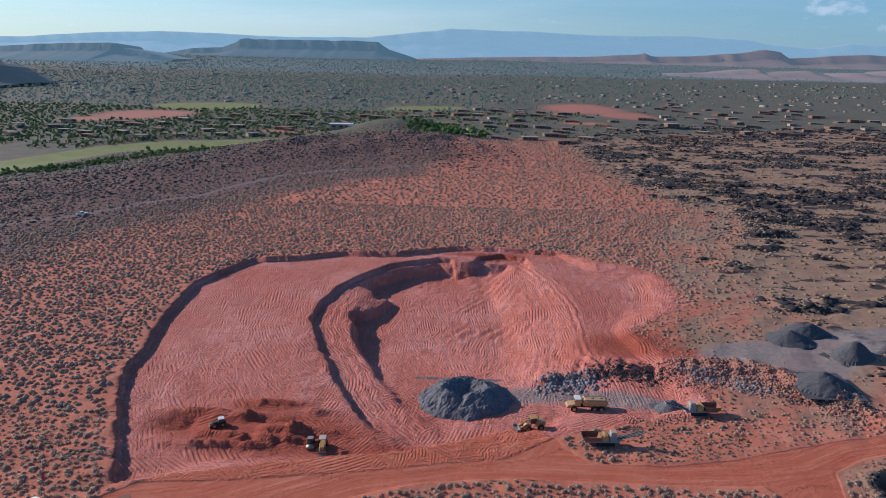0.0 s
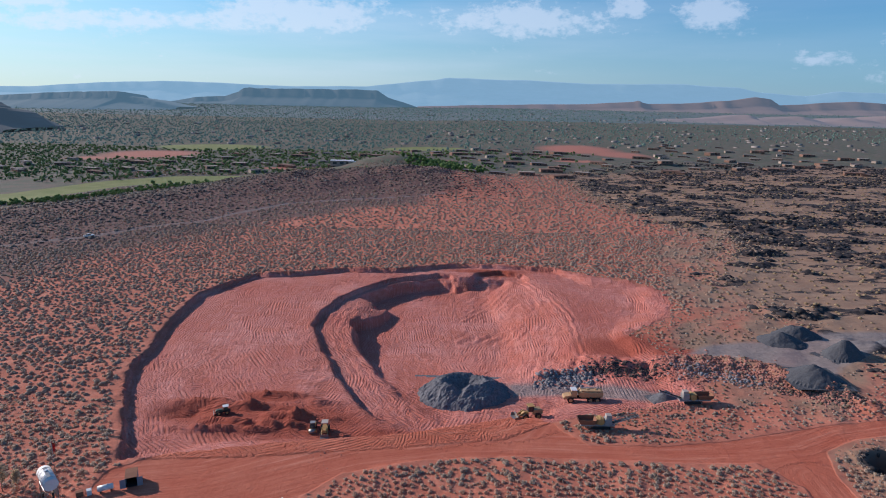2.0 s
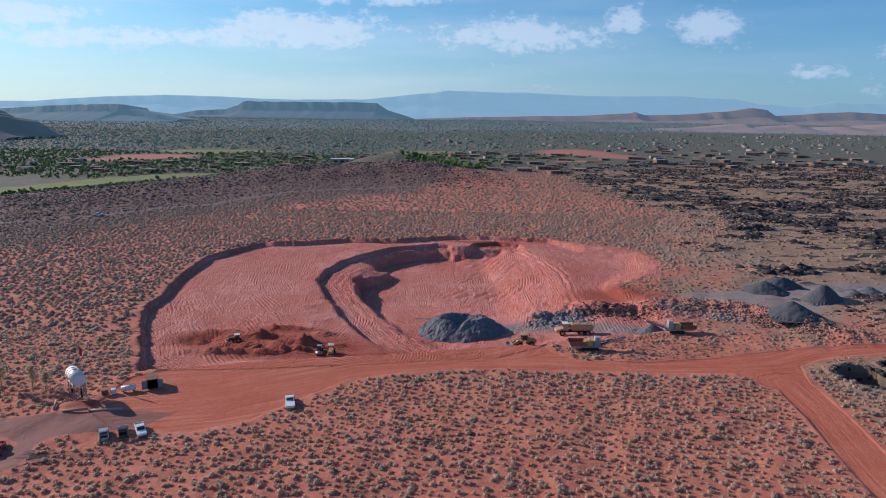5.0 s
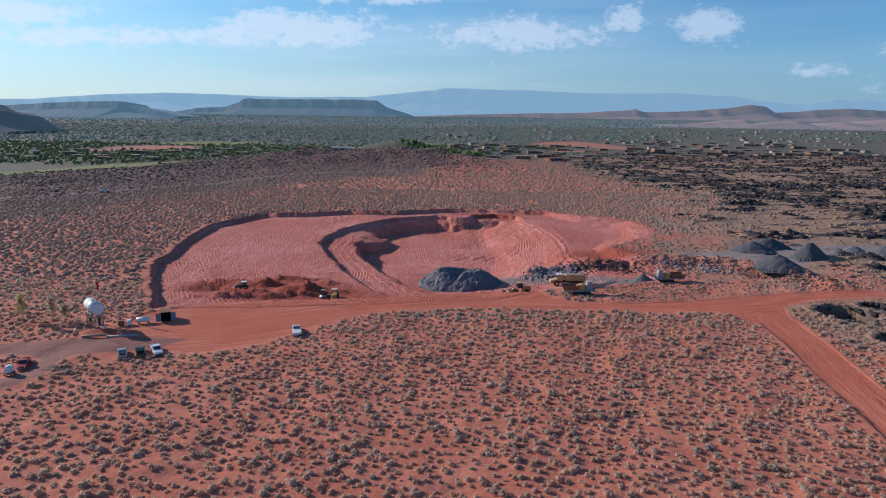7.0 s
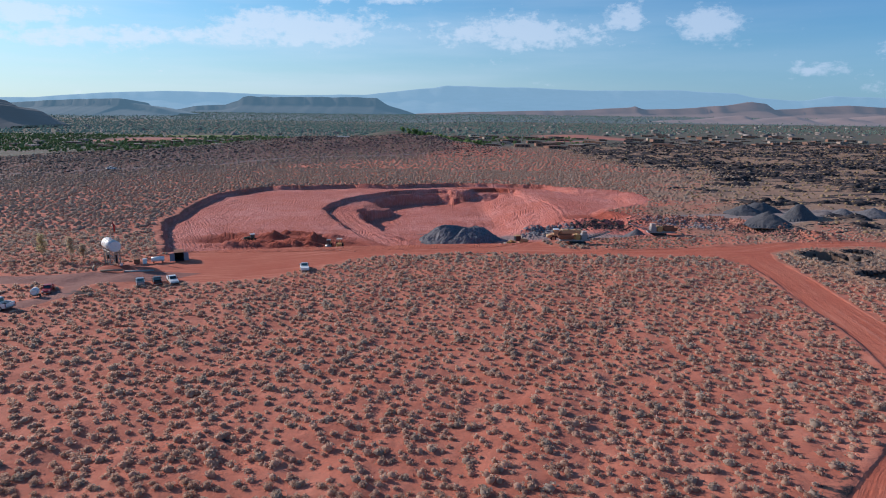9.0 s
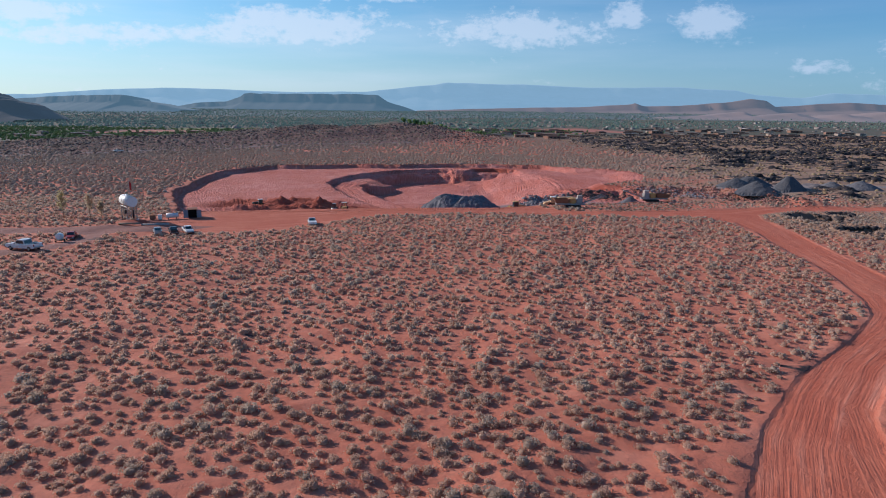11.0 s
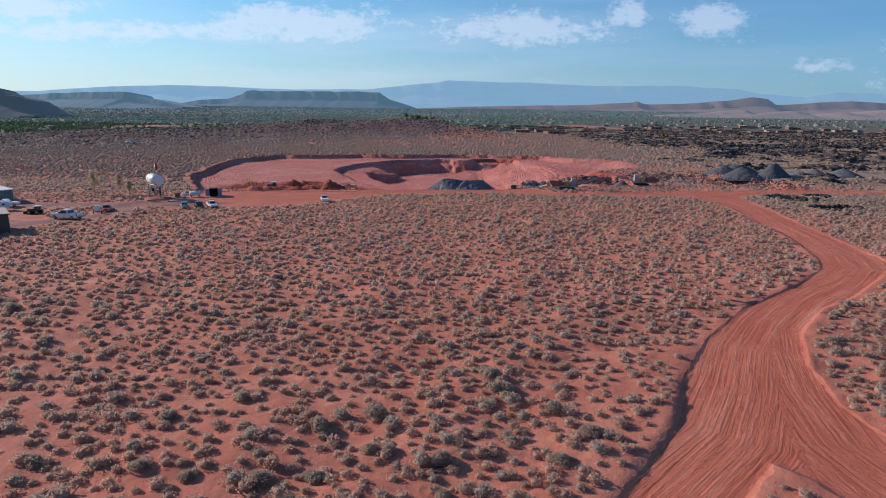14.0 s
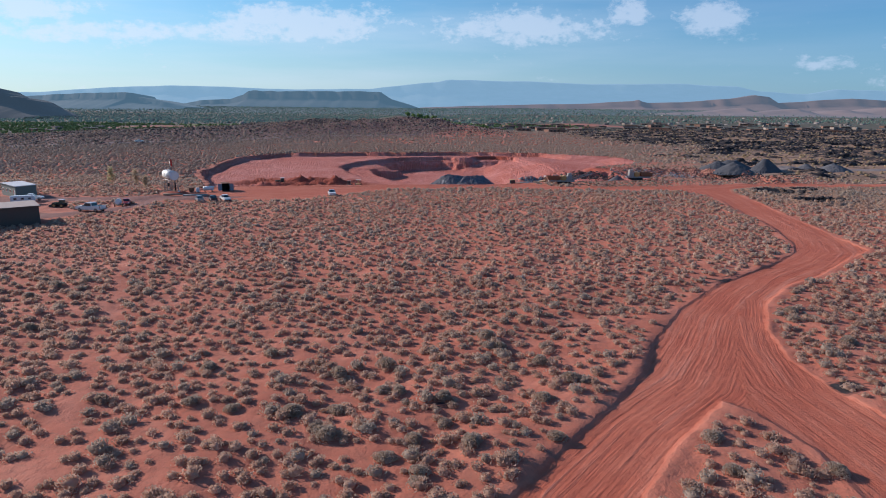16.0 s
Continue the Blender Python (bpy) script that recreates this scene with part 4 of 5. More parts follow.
def rubble():
    low = [stone_shape(rng, 1, 0.8) for _ in range(6)]

    def along(pts, n, width, lo, hi, material, name, label):
        seg = rng.randint(0, len(pts) - 1, n)
        s = rng.uniform(0, 1, n)
        p = np.array(pts, float)
        q = p[seg] + (p[seg + 1] - p[seg]) * s[:, None] + rng.normal(0, width, (n, 2))
        strew(name, low, q[:, 0], q[:, 1], lo + (hi - lo) * rng.beta(1, 3.5, n), rng, material, label, "rocks", 0.1)

    along([(22, 163), (28, 164.5), (36, 165)], 330, 1.6, 0.3, 1.1, M_BASALT, "basalt_rubble", "heap of broken blue-grey basalt blocks")
    along([(37, 168), (46, 168), (55, 166)], 420, 2.2, 0.25, 0.9, M_SCREE, "dark_rubble", "dark broken rock at the quarry edge")
    along([(56, 166), (64, 167), (72, 168), (82, 163), (88, 157), (95, 147)], 2600, 3.6, 0.2, 0.85, M_RUBBLE, "red_rubble", "berm of broken red rock beside the quarry")
    along([(60, 167), (68, 163), (78, 160)], 320, 2.2, 0.25, 0.95, M_BASALT, "basalt_rubble", "broken grey basalt along the rubble berm")
    along([(40, 145.5), (46, 146), (53, 146)], 260, 0.9, 0.2, 0.7, M_RUBBLE, "red_rubble", "low ridge of red rocks beside the crusher")
    along([(80, 158), (90, 154), (99, 148)], 330, 2.0, 0.25, 0.9, M_SCREE, "dark_rubble", "dark rocks at the foot of the berm")
    along([(-66, 139), (-55, 141), (-40, 137), (-30, 121), (-25, 120), (-40, 147)], 200, 2.2, 0.08, 0.28, M_RUBBLE, "red_clods", "clods of freshly dug red earth")
    along([(-36, 206), (-30, 233), (-8, 252), (20, 262)], 300, 2.0, 0.15, 0.6, M_RUBBLE, "red_clods", "fallen clods on the quarry slope")
    for cx, cy, rx, ry, _ in HOLES:
        a = rng.uniform(0, 6.283, 70)
        q = rng.uniform(0.98, 1.25, 70)
        strew("cave_rim_rocks", low, cx + np.cos(a) * rx * q, cy + np.sin(a) * ry * q, rng.uniform(0.25, 0.9, 70), rng, M_LAVA, "dark lava blocks round a collapsed hollow", "rocks", 0.2)
    x, y = spread(rng, 40, 100, 125, 200, 1.9)
    ok = (inside(x, y, ROAD) < -1) & (inside(x, y, GRAVEL) < 0) & (rng.uniform(0, 1, len(x)) < 0.45) & (inside(x, y, [(58, 150), (62, 180), (50, 192), (60, 205), (95, 200), (100, 140)]) > 0)
    strew("broken_scrub", FAR_BUSH, x[ok], y[ok], rng.uniform(0.25, 0.6, ok.sum()), rng, M_OLIVE, "thin scrub on disturbed red ground", "shrubs", 0.05)
    x, y = spread(rng, 38, 64, 128, 148, 1.6)
    ok = (inside(x, y, ROAD) < -0.8) & (y < 146) & (rng.uniform(0, 1, len(x)) < 0.7)
    strew("scrub_patch", FAR_BUSH, x[ok], y[ok], rng.uniform(0.25, 0.5, ok.sum()), rng, M_OLIVE, "patch of dry scrub beside the haul road", "shrubs", 0.05)


rubble()


def valley_trees():
    crowns = [crown_shape(rng, 4) for _ in range(6)]
    small = [crown_shape(rng, 1 + i % 2) for i in range(8)]
    tiny = [crown_shape(rng, 1) for _ in range(8)]
    for y0, y1, cell, lo, hi in ((480, 950, 8.0, 1.2, 3.3), (950, 2000, 14.5, 2.2, 4.8), (2000, 4300, 23, 2.6, 5.6)):
        X, Y = np.meshgrid(np.arange(-0.8 * y1, 0.8 * y1, cell), np.arange(y0, y1, cell))
        x, y = X.ravel() + rng.uniform(-0.8, 0.8, X.size) * cell, Y.ravel() + rng.uniform(-0.8, 0.8, X.size) * cell
        patch = rolling(x, y * 1.5, 300, 2) + 0.6 * rolling(x, y, 90, 11)
        green = 0.34 * step(250, -200, x - y * 0.1) + 0.3 * step(900, 1100, y) * step(0.4, 0.2, x / y) + 0.85 * step(-60, -220, x) + 0.25 * step(900, 1600, y)
        ok = (np.abs(x) < 60 + y * 0.76) & (y > 470 - 0.2 * x + 60 * (x > -150)) & (inside(x, y, FAIRWAY) < -4) & (rng.uniform(0, 1, len(x)) < green + 0.2 * patch) & (inside(x, y, LAVA) < -10) & (line_dist(x, y, CREST) > 55)
        ok &= (np.hypot((x + 75) / 66, (y - 660) / 40) > 1.0)
        ok &= (x < -90) | (y > 640)
        for cx, cy, rx, ry in BARE + GREENS:
            ok &= np.hypot((x - cx) / rx, (y - cy) / ry) > 1.05
        x, y = x[ok], y[ok]
        # trees past 900 m take the leaf copy with haze painted in
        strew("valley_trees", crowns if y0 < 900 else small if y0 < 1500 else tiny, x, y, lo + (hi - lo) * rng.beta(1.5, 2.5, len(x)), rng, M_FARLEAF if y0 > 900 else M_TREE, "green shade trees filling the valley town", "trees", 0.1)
    # brush along the wash below the fairway, and the grove past the ridge
    p = np.array([(-330, 395), (-285, 430), (-265, 470), (-250, 520), (-215, 545), (-170, 570)], float)
    n = 520
    seg, s = rng.randint(0, 5, n), rng.uniform(0, 1, n)
    q = p[seg] + (p[seg + 1] - p[seg]) * s[:, None] + rng.normal(0, 6, (n, 2))
    strew("wash_brush", crowns, q[:, 0], q[:, 1], rng.uniform(0.8, 2.2, n), rng, M_GREEN, "bright green brush along a sandy wash", "shrubs", 0.1)
    n = 160
    q = np.array([(-18, 655)]) + rng.normal(0, 1, (n, 2)) * np.array([(20, 26)])
    strew("grove", crowns, q[:, 0], q[:, 1], rng.uniform(2.0, 4.5, n), rng, M_GREEN, "bright green cottonwood grove behind the ridge", "trees", 0.1)


M_GREEN = leafy("fresh_leaves", (0.16, 0.25, 0.08), (0.25, 0.34, 0.12))
valley_trees()

# ---- building blocks for things ----
def thing(name, m, label, category, group=""):
    ob = new(name)
    ob.matrix_basis = m
    return tagged(ob, label, category, group)


def part(name, bm, material, parent, label=""):
    me = bpy.data.meshes.new(name)
    bm.to_mesh(me)
    bm.free()
    me.materials.append(material)
    ob = new(name, me)
    ob.parent = parent
    if label:
        ob["label"] = label
    return ob


def block(sx, sy, sz, at=(0, 0, 0), bevel=0.03, top=1.0, turn=(0, 0, 0)):
    """A box on its base, narrowed upwards, with rounded edges."""
    bm = bmesh.new()
    bmesh.ops.create_cube(bm, size=1.0)
    for v in bm.verts:
        k = top if v.co.z > 0 else 1.0
        v.co = Vector((v.co.x * sx * k, v.co.y * sy * k, (v.co.z + 0.5) * sz))
    if bevel:
        bmesh.ops.bevel(bm, geom=list(bm.edges), offset=min(bevel, 0.3 * min(sx, sy, sz)), segments=2, affect="EDGES", profile=0.6)
    bmesh.ops.transform(bm, matrix=pose(*at, *turn), verts=bm.verts)
    return bm


def tube(radius, length, at=(0, 0, 0), turn=(0, 0, 0), sides=20, bevel=0.04, tip=None):
    """A cylinder along z from its base, with rounded rims."""
    bm = bmesh.new()
    bmesh.ops.create_cone(bm, cap_ends=True, segments=sides, radius1=radius, radius2=radius if tip is None else tip, depth=length)
    bmesh.ops.translate(bm, vec=(0, 0, length / 2), verts=bm.verts)
    if bevel:
        rims = [e for e in bm.edges if abs(e.verts[0].co.z - e.verts[1].co.z) < 1e-5]
        bmesh.ops.bevel(bm, geom=rims, offset=bevel, segments=2, affect="EDGES")
    bmesh.ops.transform(bm, matrix=pose(*at, *turn), verts=bm.verts)
    for f in bm.faces:
        f.smooth = len(f.verts) == 4
    return bm


def side(outline, width, x=0.0, bevel=0.04):
    """An outline in (y, z) drawn out across x."""
    bm = bmesh.new()
    ring = [bm.verts.new((x - width / 2, y, z)) for y, z in outline]
    f = bm.faces.new(ring)
    more = bmesh.ops.extrude_face_region(bm, geom=[f])["geom"]
    bmesh.ops.translate(bm, vec=(width, 0, 0), verts=[g for g in more if isinstance(g, bmesh.types.BMVert)])
    bmesh.ops.recalc_face_normals(bm, faces=bm.faces)
    if bevel:
        bmesh.ops.bevel(bm, geom=list(bm.edges), offset=bevel, segments=2, affect="EDGES")
    return bm


def beam(a, b, radius=0.05, sides=8):
    """A straight bar from a to b."""
    a, b = Vector(a), Vector(b)
    bm = bmesh.new()
    bmesh.ops.create_cone(bm, cap_ends=True, segments=sides, radius1=radius, radius2=radius, depth=(b - a).length)
    turn = (b - a).to_track_quat("Z", "Y").to_matrix().to_4x4()
    bmesh.ops.transform(bm, matrix=Matrix.Translation((a + b) / 2) @ turn, verts=bm.verts)
    return bm


def join(*many):
    out = bmesh.new()
    for b in many:
        me = bpy.data.meshes.new("join")
        b.to_mesh(me)
        b.free()
        out.from_mesh(me)
        bpy.data.meshes.remove(me)
    return out


def ground_at(x, y, rz=0.0, lift=0.0, size=1.0):
    return pose(x, y, float(land(np.array([x]), np.array([y]))[0]) + lift, 0, 0, rz) @ Matrix.Scale(size, 4)


M_WHITE = plain("white_paint", (0.78, 0.78, 0.76), 0.35, wear=0.22)
M_DUSTYWHITE = plain("dusty_white_paint", (0.44, 0.38, 0.33), 0.65, wear=0.6)
M_SILVER = plain("silver_paint", (0.42, 0.42, 0.42), 0.3, 0.3)
M_BLACKPAINT = plain("black_paint", (0.03, 0.03, 0.035), 0.3)
M_REDPAINT = plain("red_paint", (0.42, 0.03, 0.03), 0.35)
M_YELLOW = plain("machine_yellow", (0.5, 0.3, 0.1), 0.6, wear=0.6)
M_TAN = plain("dusty_yellow", (0.5, 0.31, 0.15), 0.65, wear=0.6)
M_GREENPAINT = plain("dark_green_paint", (0.03, 0.07, 0.045), 0.5, wear=0.45)
M_TYRE = plain("tyre_rubber", (0.028, 0.027, 0.027), 0.9, wear=0.5)
M_STEEL = plain("bare_steel", (0.32, 0.31, 0.3), 0.45, 0.7, wear=0.35)
M_GREYSTEEL = plain("grey_machine_paint", (0.3, 0.3, 0.3), 0.55, wear=0.45)
M_RUST = plain("rusty_steel", (0.27, 0.13, 0.08), 0.85, 0.2)
M_BLUEDOOR = plain("blue_grey_steel", (0.2, 0.24, 0.29), 0.6)
M_DARK = plain("dark_inside", (0.03, 0.03, 0.032), 0.8)
M_WOOD = plain("weathered_timber", (0.34, 0.26, 0.19), 0.85)
M_BROWNWALL = plain("brown_siding", (0.12, 0.085, 0.07), 0.8, wear=0.15)
M_ROOF = plain("tan_roof", (0.55, 0.45, 0.38), 0.85, wear=0.3, scale=0.6)
M_GREENWALL = plain("grey_green_siding", (0.17, 0.2, 0.18), 0.75, wear=0.15)
M_PALEROOF = plain("pale_roof", (0.68, 0.68, 0.68), 0.7, wear=0.2, scale=0.6)
M_CONCRETE = plain("concrete", (0.45, 0.42, 0.39), 0.9, wear=0.3)
M_FLAGRED = plain("flag_cloth", (0.4, 0.06, 0.06), 0.85, wear=0.1)
M_LAMP = plain("lamp_glass", (0.75, 0.75, 0.7), 0.15, wear=0.1)
M_TAIL = plain("tail_lamp", (0.3, 0.015, 0.015), 0.2, wear=0.1)


def glass_material():
    k = Mat("tinted_glass", 0.08)
    k.color((0.03, 0.045, 0.05))
    k.bsdf.inputs["Coat Weight"].default_value = 0.6
    return k.m


M_GLASS = glass_material()


def wheel(parent, x, y, r, w, rim_material=None, label=""):
    s = 1 if x > 0 else -1
    t = part("wheel", tube(r, w, (x - w / 2, y, r), (0, 90, 0), 22, 0.06), M_TYRE, parent, label)
    part("rim", tube(r * 0.56, 0.05, (x + s * (w / 2 - 0.015) - (0.05 if s < 0 else 0), y, r), (0, 90, 0), 16, 0.015), rim_material or M_STEEL, t)


def pickup(name, m, paint, label, crew=True, topper=False, box=False, group=""):
    """Nose towards +y, on its wheels."""
    c = thing(name, m, label, "pickup truck", group)
    part("body", side([(-2.95, 0.52), (-2.95, 0.78), (-0.95, 0.8), (-0.95, 1.12), (1.05, 1.14), (1.2, 1.16), (2.55, 1.06), (2.85, 0.95), (2.92, 0.55), (2.4, 0.42), (-2.3, 0.42)], 1.9, 0, 0.06), paint, c)
    back = -1.0 if crew else -0.2
    part("cab", side([(back, 1.08), (back + 0.12, 1.78), (back + 0.3, 1.84), (0.35, 1.84), (0.55, 1.78), (1.15, 1.1)], 1.66, 0, 0.07), paint, c)
    part("windshield", side([(0.56, 1.74), (0.62, 1.74), (1.12, 1.17), (1.06, 1.17)], 1.46, 0, 0), M_GLASS, c)
    part("rear_window", side([(back - 0.01, 1.2), (back + 0.02, 1.2), (back + 0.13, 1.72), (back + 0.1, 1.72)], 1.4, 0, 0), M_GLASS, c)
    for s in (-1, 1):
        part("side_window", side([(back + 0.15, 1.2), (back + 0.25, 1.7), (0.4, 1.72), (0.92, 1.2)], 0.02, s * 0.835, 0), M_GLASS, c)
        part("headlight", block(0.34, 0.1, 0.2, (s * 0.72, 2.88, 0.78), 0.03), M_LAMP, c)
        part("tail_light", block(0.14, 0.06, 0.4, (s * 0.86, -2.95, 0.82), 0.02), M_TAIL, c)
        part("mirror", block(0.2, 0.1, 0.2, (s * 1.05, 0.8, 1.18), 0.03), M_BLACKPAINT, c)
        if not box:
            part("bed_side", block(0.14, 1.98, 0.5, (s * 0.87, -1.95, 0.74), 0.04), paint, c)
    if box:
        part("service_body", block(2.0, 2.2, 0.5, (0, -2.0, 0.72), 0.05), M_WHITE, c, "white utility body with tool lockers")
        for s in (-1, 1):
            for k in range(3):
                part("locker_door", block(0.02, 0.62, 0.34, (s * 1.005, -2.7 + 0.7 * k, 0.84), 0.01), M_SILVER, c)
    else:
        part("tailgate", block(1.62, 0.09, 0.48, (0, -2.91, 0.76), 0.03), paint, c)
        part("bed_liner", block(1.58, 1.9, 0.03, (0, -1.93, 0.79), 0.01), M_DARK, c)
    if topper:
        part("bed_cover", block(1.7, 1.98, 0.06, (0, -1.95, 1.22), 0.02), M_BLACKPAINT, c)
    part("front_bumper", block(1.9, 0.16, 0.22, (0, 2.95, 0.48), 0.05), M_STEEL, c)
    part("rear_bumper", block(1.85, 0.16, 0.2, (0, -3.02, 0.5), 0.05), M_STEEL, c)
    for x in (-0.86, 0.86):
        for y in (-1.95, 1.85):
            wheel(c, x, y, 0.41, 0.27)
    return c


def wheel_loader(m):
    c = thing("wheel_loader", m, "dusty yellow wheel loader on the haul road", "wheel loader")
    part("engine_cover", side([(-3.4, 1.1), (-3.4, 2.1), (-3.1, 2.35), (-0.9, 2.5), (-0.9, 1.1)], 1.9, 0, 0.08), M_TAN, c)
    part("front_frame", side([(0.2, 0.9), (0.2, 1.7), (1.6, 1.9), (2.2, 1.2), (2.0, 0.8)], 1.2, 0, 0.06), M_YELLOW, c)
    part("cab", block(1.55, 1.5, 1.45, (0, -0.3, 1.9), 0.08, 0.92), M_BLACKPAINT, c, "dark glazed cab")
    part("cab_roof", block(1.75, 1.75, 0.16, (0, -0.3, 3.35), 0.05), M_YELLOW, c)
    part("window", block(1.4, 1.56, 0.9, (0, -0.3, 2.3), 0.04, 0.95), M_GLASS, c)
    for s in (-1, 1):
        part("lift_arm", side([(1.1, 1.9), (1.3, 2.2), (2.9, 1.3), (3.6, 0.6), (3.4, 0.4), (2.6, 1.0)], 0.22, s * 0.6, 0.03), M_YELLOW, c)
        for y in (-2.1, 1.35):
            wheel(c, s * 1.15, y, 0.82, 0.62, M_YELLOW)
    part("bucket", join(side([(3.2, 0.25), (3.2, 1.2), (3.45, 1.35), (3.5, 1.2), (3.4, 0.5), (4.5, 0.3), (4.5, 0.2)], 3.0, 0, 0), block(0.06, 1.1, 0.9, (1.5, 3.75, 0.22), 0), block(0.06, 1.1, 0.9, (-1.5, 3.75, 0.22), 0)), M_STEEL, c)
    part("exhaust", tube(0.07, 0.8, (0.5, -2.0, 2.4), sides=10, bevel=0.01), M_DARK, c)
    return c


def water_truck(m):
    c = thing("water_truck", m, "dusty tan articulated water truck with a long tank", "truck")
    part("bonnet", side([(3.1, 1.0), (3.1, 2.0), (3.5, 2.05), (5.0, 1.7), (5.2, 1.3), (5.1, 0.9)], 2.3, 0, 0.1), M_TAN, c)
    part("cab", block(2.2, 1.6, 1.9, (0, 2.4, 1.5), 0.1, 0.9), M_TAN, c)
    part("window", block(2.06, 1.64, 0.75, (0, 2.4, 2.35), 0.05, 0.95), M_GLASS, c)
    part("cab_roof", block(2.1, 1.6, 0.12, (0, 2.4, 3.4), 0.05), M_WHITE, c)
    part("chassis", block(1.2, 9.2, 0.5, (0, 0.0, 0.95), 0.05), M_DARK, c)
    t = part("tank", side([(-5.0, 1.55), (-5.2, 1.9), (-5.2, 3.1), (-4.9, 3.4), (0.9, 3.4), (1.2, 3.1), (1.2, 1.9), (0.9, 1.55)], 2.7, 0, 0.28), M_TAN, c, "tan steel water tank")
    part("hatch", tube(0.4, 0.18, (0, -1.2, 3.38), sides=16), M_TAN, t)
    part("hatch", tube(0.4, 0.18, (0, -3.4, 3.38), sides=16), M_TAN, t)
    part("walkway", block(0.5, 5.2, 0.05, (0.7, -2.0, 3.42), 0.01), M_STEEL, t)
    part("spray_bar", beam((-1.3, -5.3, 1.2), (1.3, -5.3, 1.2), 0.09), M_STEEL, c)
    for x in (-1.15, 1.15):
        for y in (3.3, -1.9, -3.7):
            wheel(c, x, y, 0.82, 0.6, M_TAN)
    return c


def crusher(m, label):
    c = thing("rock_crusher", m, label, "crusher", "rock crushers beside the quarry")
    for s in (-1, 1):
        part("crawler_track", side([(-2.4, 0.1), (-2.7, 0.45), (-2.4, 0.85), (2.2, 0.85), (2.5, 0.45), (2.2, 0.1)], 0.5, s * 1.1, 0.08), M_DARK, c)
    part("chassis", block(2.0, 9.5, 0.5, (0, -1.0, 0.9), 0.05), M_GREYSTEEL, c)
    part("hopper", join(side([(-6.6, 2.9), (-5.8, 1.5), (-2.0, 1.5), (-1.4, 2.9), (-1.5, 2.9), (-2.1, 1.7), (-5.7, 1.7), (-6.4, 2.9)], 2.6, 0, 0), block(0.08, 4.6, 1.2, (1.32, -3.9, 1.7), 0.02, 1.0, (0, 12, 0)), block(0.08, 4.6, 1.2, (-1.32, -3.9, 1.7), 0.02, 1.0, (0, -12, 0))), M_RUST, c)
    part("flywheel", tube(0.9, 2.5, (-1.25, -0.2, 2.2), (0, 90, 0), 24), M_YELLOW, c, "yellow flywheel guard")
    part("jaw_box", block(1.9, 1.8, 1.6, (0, -0.4, 1.4), 0.06), M_YELLOW, c)
    part("power_unit", block(2.1, 1.9, 1.7, (0, 1.9, 1.35), 0.06), M_GREYSTEEL, c)
    part("control_cab", block(1.5, 1.5, 1.1, (0, 2.0, 2.9), 0.05), M_DUSTYWHITE, c)
    k = part("conveyor", side([(1.4, 0.7), (1.4, 1.0), (10.0, 4.1), (10.2, 3.95), (10.1, 3.75)], 1.1, 0, 0.02), M_GREYSTEEL, c)
    part("belt", side([(1.6, 1.1), (1.6, 1.14), (10.0, 4.18), (10.0, 4.14)], 0.8, 0, 0), M_DARK, k)
    for s in (-1, 1):
        part("truss", beam((s * 0.52, 2.6, 1.9), (s * 0.58, 9.6, 4.4), 0.07), M_STEEL, k)
        part("strut", beam((s * 0.5, 4.2, 2.2), (s * 0.6, 2.9, 3.0), 0.05), M_STEEL, k)
    return c


def dozer(m):
    c = thing("scraper_tractor", m, "dark green tractor with a white canopy digging red earth", "tractor")
    part("hood", side([(0.4, 1.1), (0.4, 2.1), (2.7, 1.95), (3.0, 1.7), (3.0, 1.0)], 1.2, 0, 0.08), M_GREENPAINT, c)
    part("cab", block(1.7, 1.7, 1.4, (0, -0.6, 1.5), 0.06, 0.92), M_GREENPAINT, c)
    part("window", block(1.62, 1.74, 0.9, (0, -0.6, 1.9), 0.04, 0.95), M_GLASS, c)
    part("canopy", block(2.0, 2.1, 0.18, (0, -0.6, 2.95), 0.06), M_WHITE, c, "white cab roof")
    part("chassis", block(1.1, 5.2, 0.5, (0, 0.4, 0.75), 0.05), M_DARK, c)
    part("blade", side([(3.5, 0.1), (3.65, 0.6), (3.5, 1.2), (3.6, 1.2), (3.78, 0.6), (3.62, 0.1)], 3.2, 0, 0), M_STEEL, c)
    for s in (-1, 1):
        part("push_arm", beam((s * 0.7, 1.0, 0.7), (s * 0.9, 3.6, 0.6), 0.1), M_DARK, c)
        for y in (-0.9, 1.9):
            wheel(c, s * 1.2, y, 0.86, 0.6, M_YELLOW)
    return c


def roller(m):
    c = thing("soil_compactor", m, "small dusty roller with a dark enclosed cab", "roller")
    part("drum", tube(0.72, 1.9, (-0.95, 1.6, 0.72), (0, 90, 0), 26), M_STEEL, c)
    part("drum_frame", join(block(0.16, 1.9, 0.3, (1.05, 1.3, 0.65)), block(0.16, 1.9, 0.3, (-1.05, 1.3, 0.65)), block(2.2, 0.25, 0.35, (0, 0.5, 0.62))), M_YELLOW, c)
    part("engine_cover", block(1.5, 1.9, 0.9, (0, -1.6, 0.8), 0.08), M_YELLOW, c)
    part("cab", block(1.4, 1.3, 1.7, (0, -0.3, 1.0), 0.06, 0.94), M_BLACKPAINT, c)
    part("window", block(1.3, 1.34, 0.9, (0, -0.3, 1.65), 0.03, 0.96), M_GLASS, c)
    part("roof", block(1.5, 1.5, 0.12, (0, -0.3, 2.7), 0.04), M_GREYSTEEL, c)
    for s in (-1, 1):
        wheel(c, s * 0.85, -1.5, 0.72, 0.5)
    return c


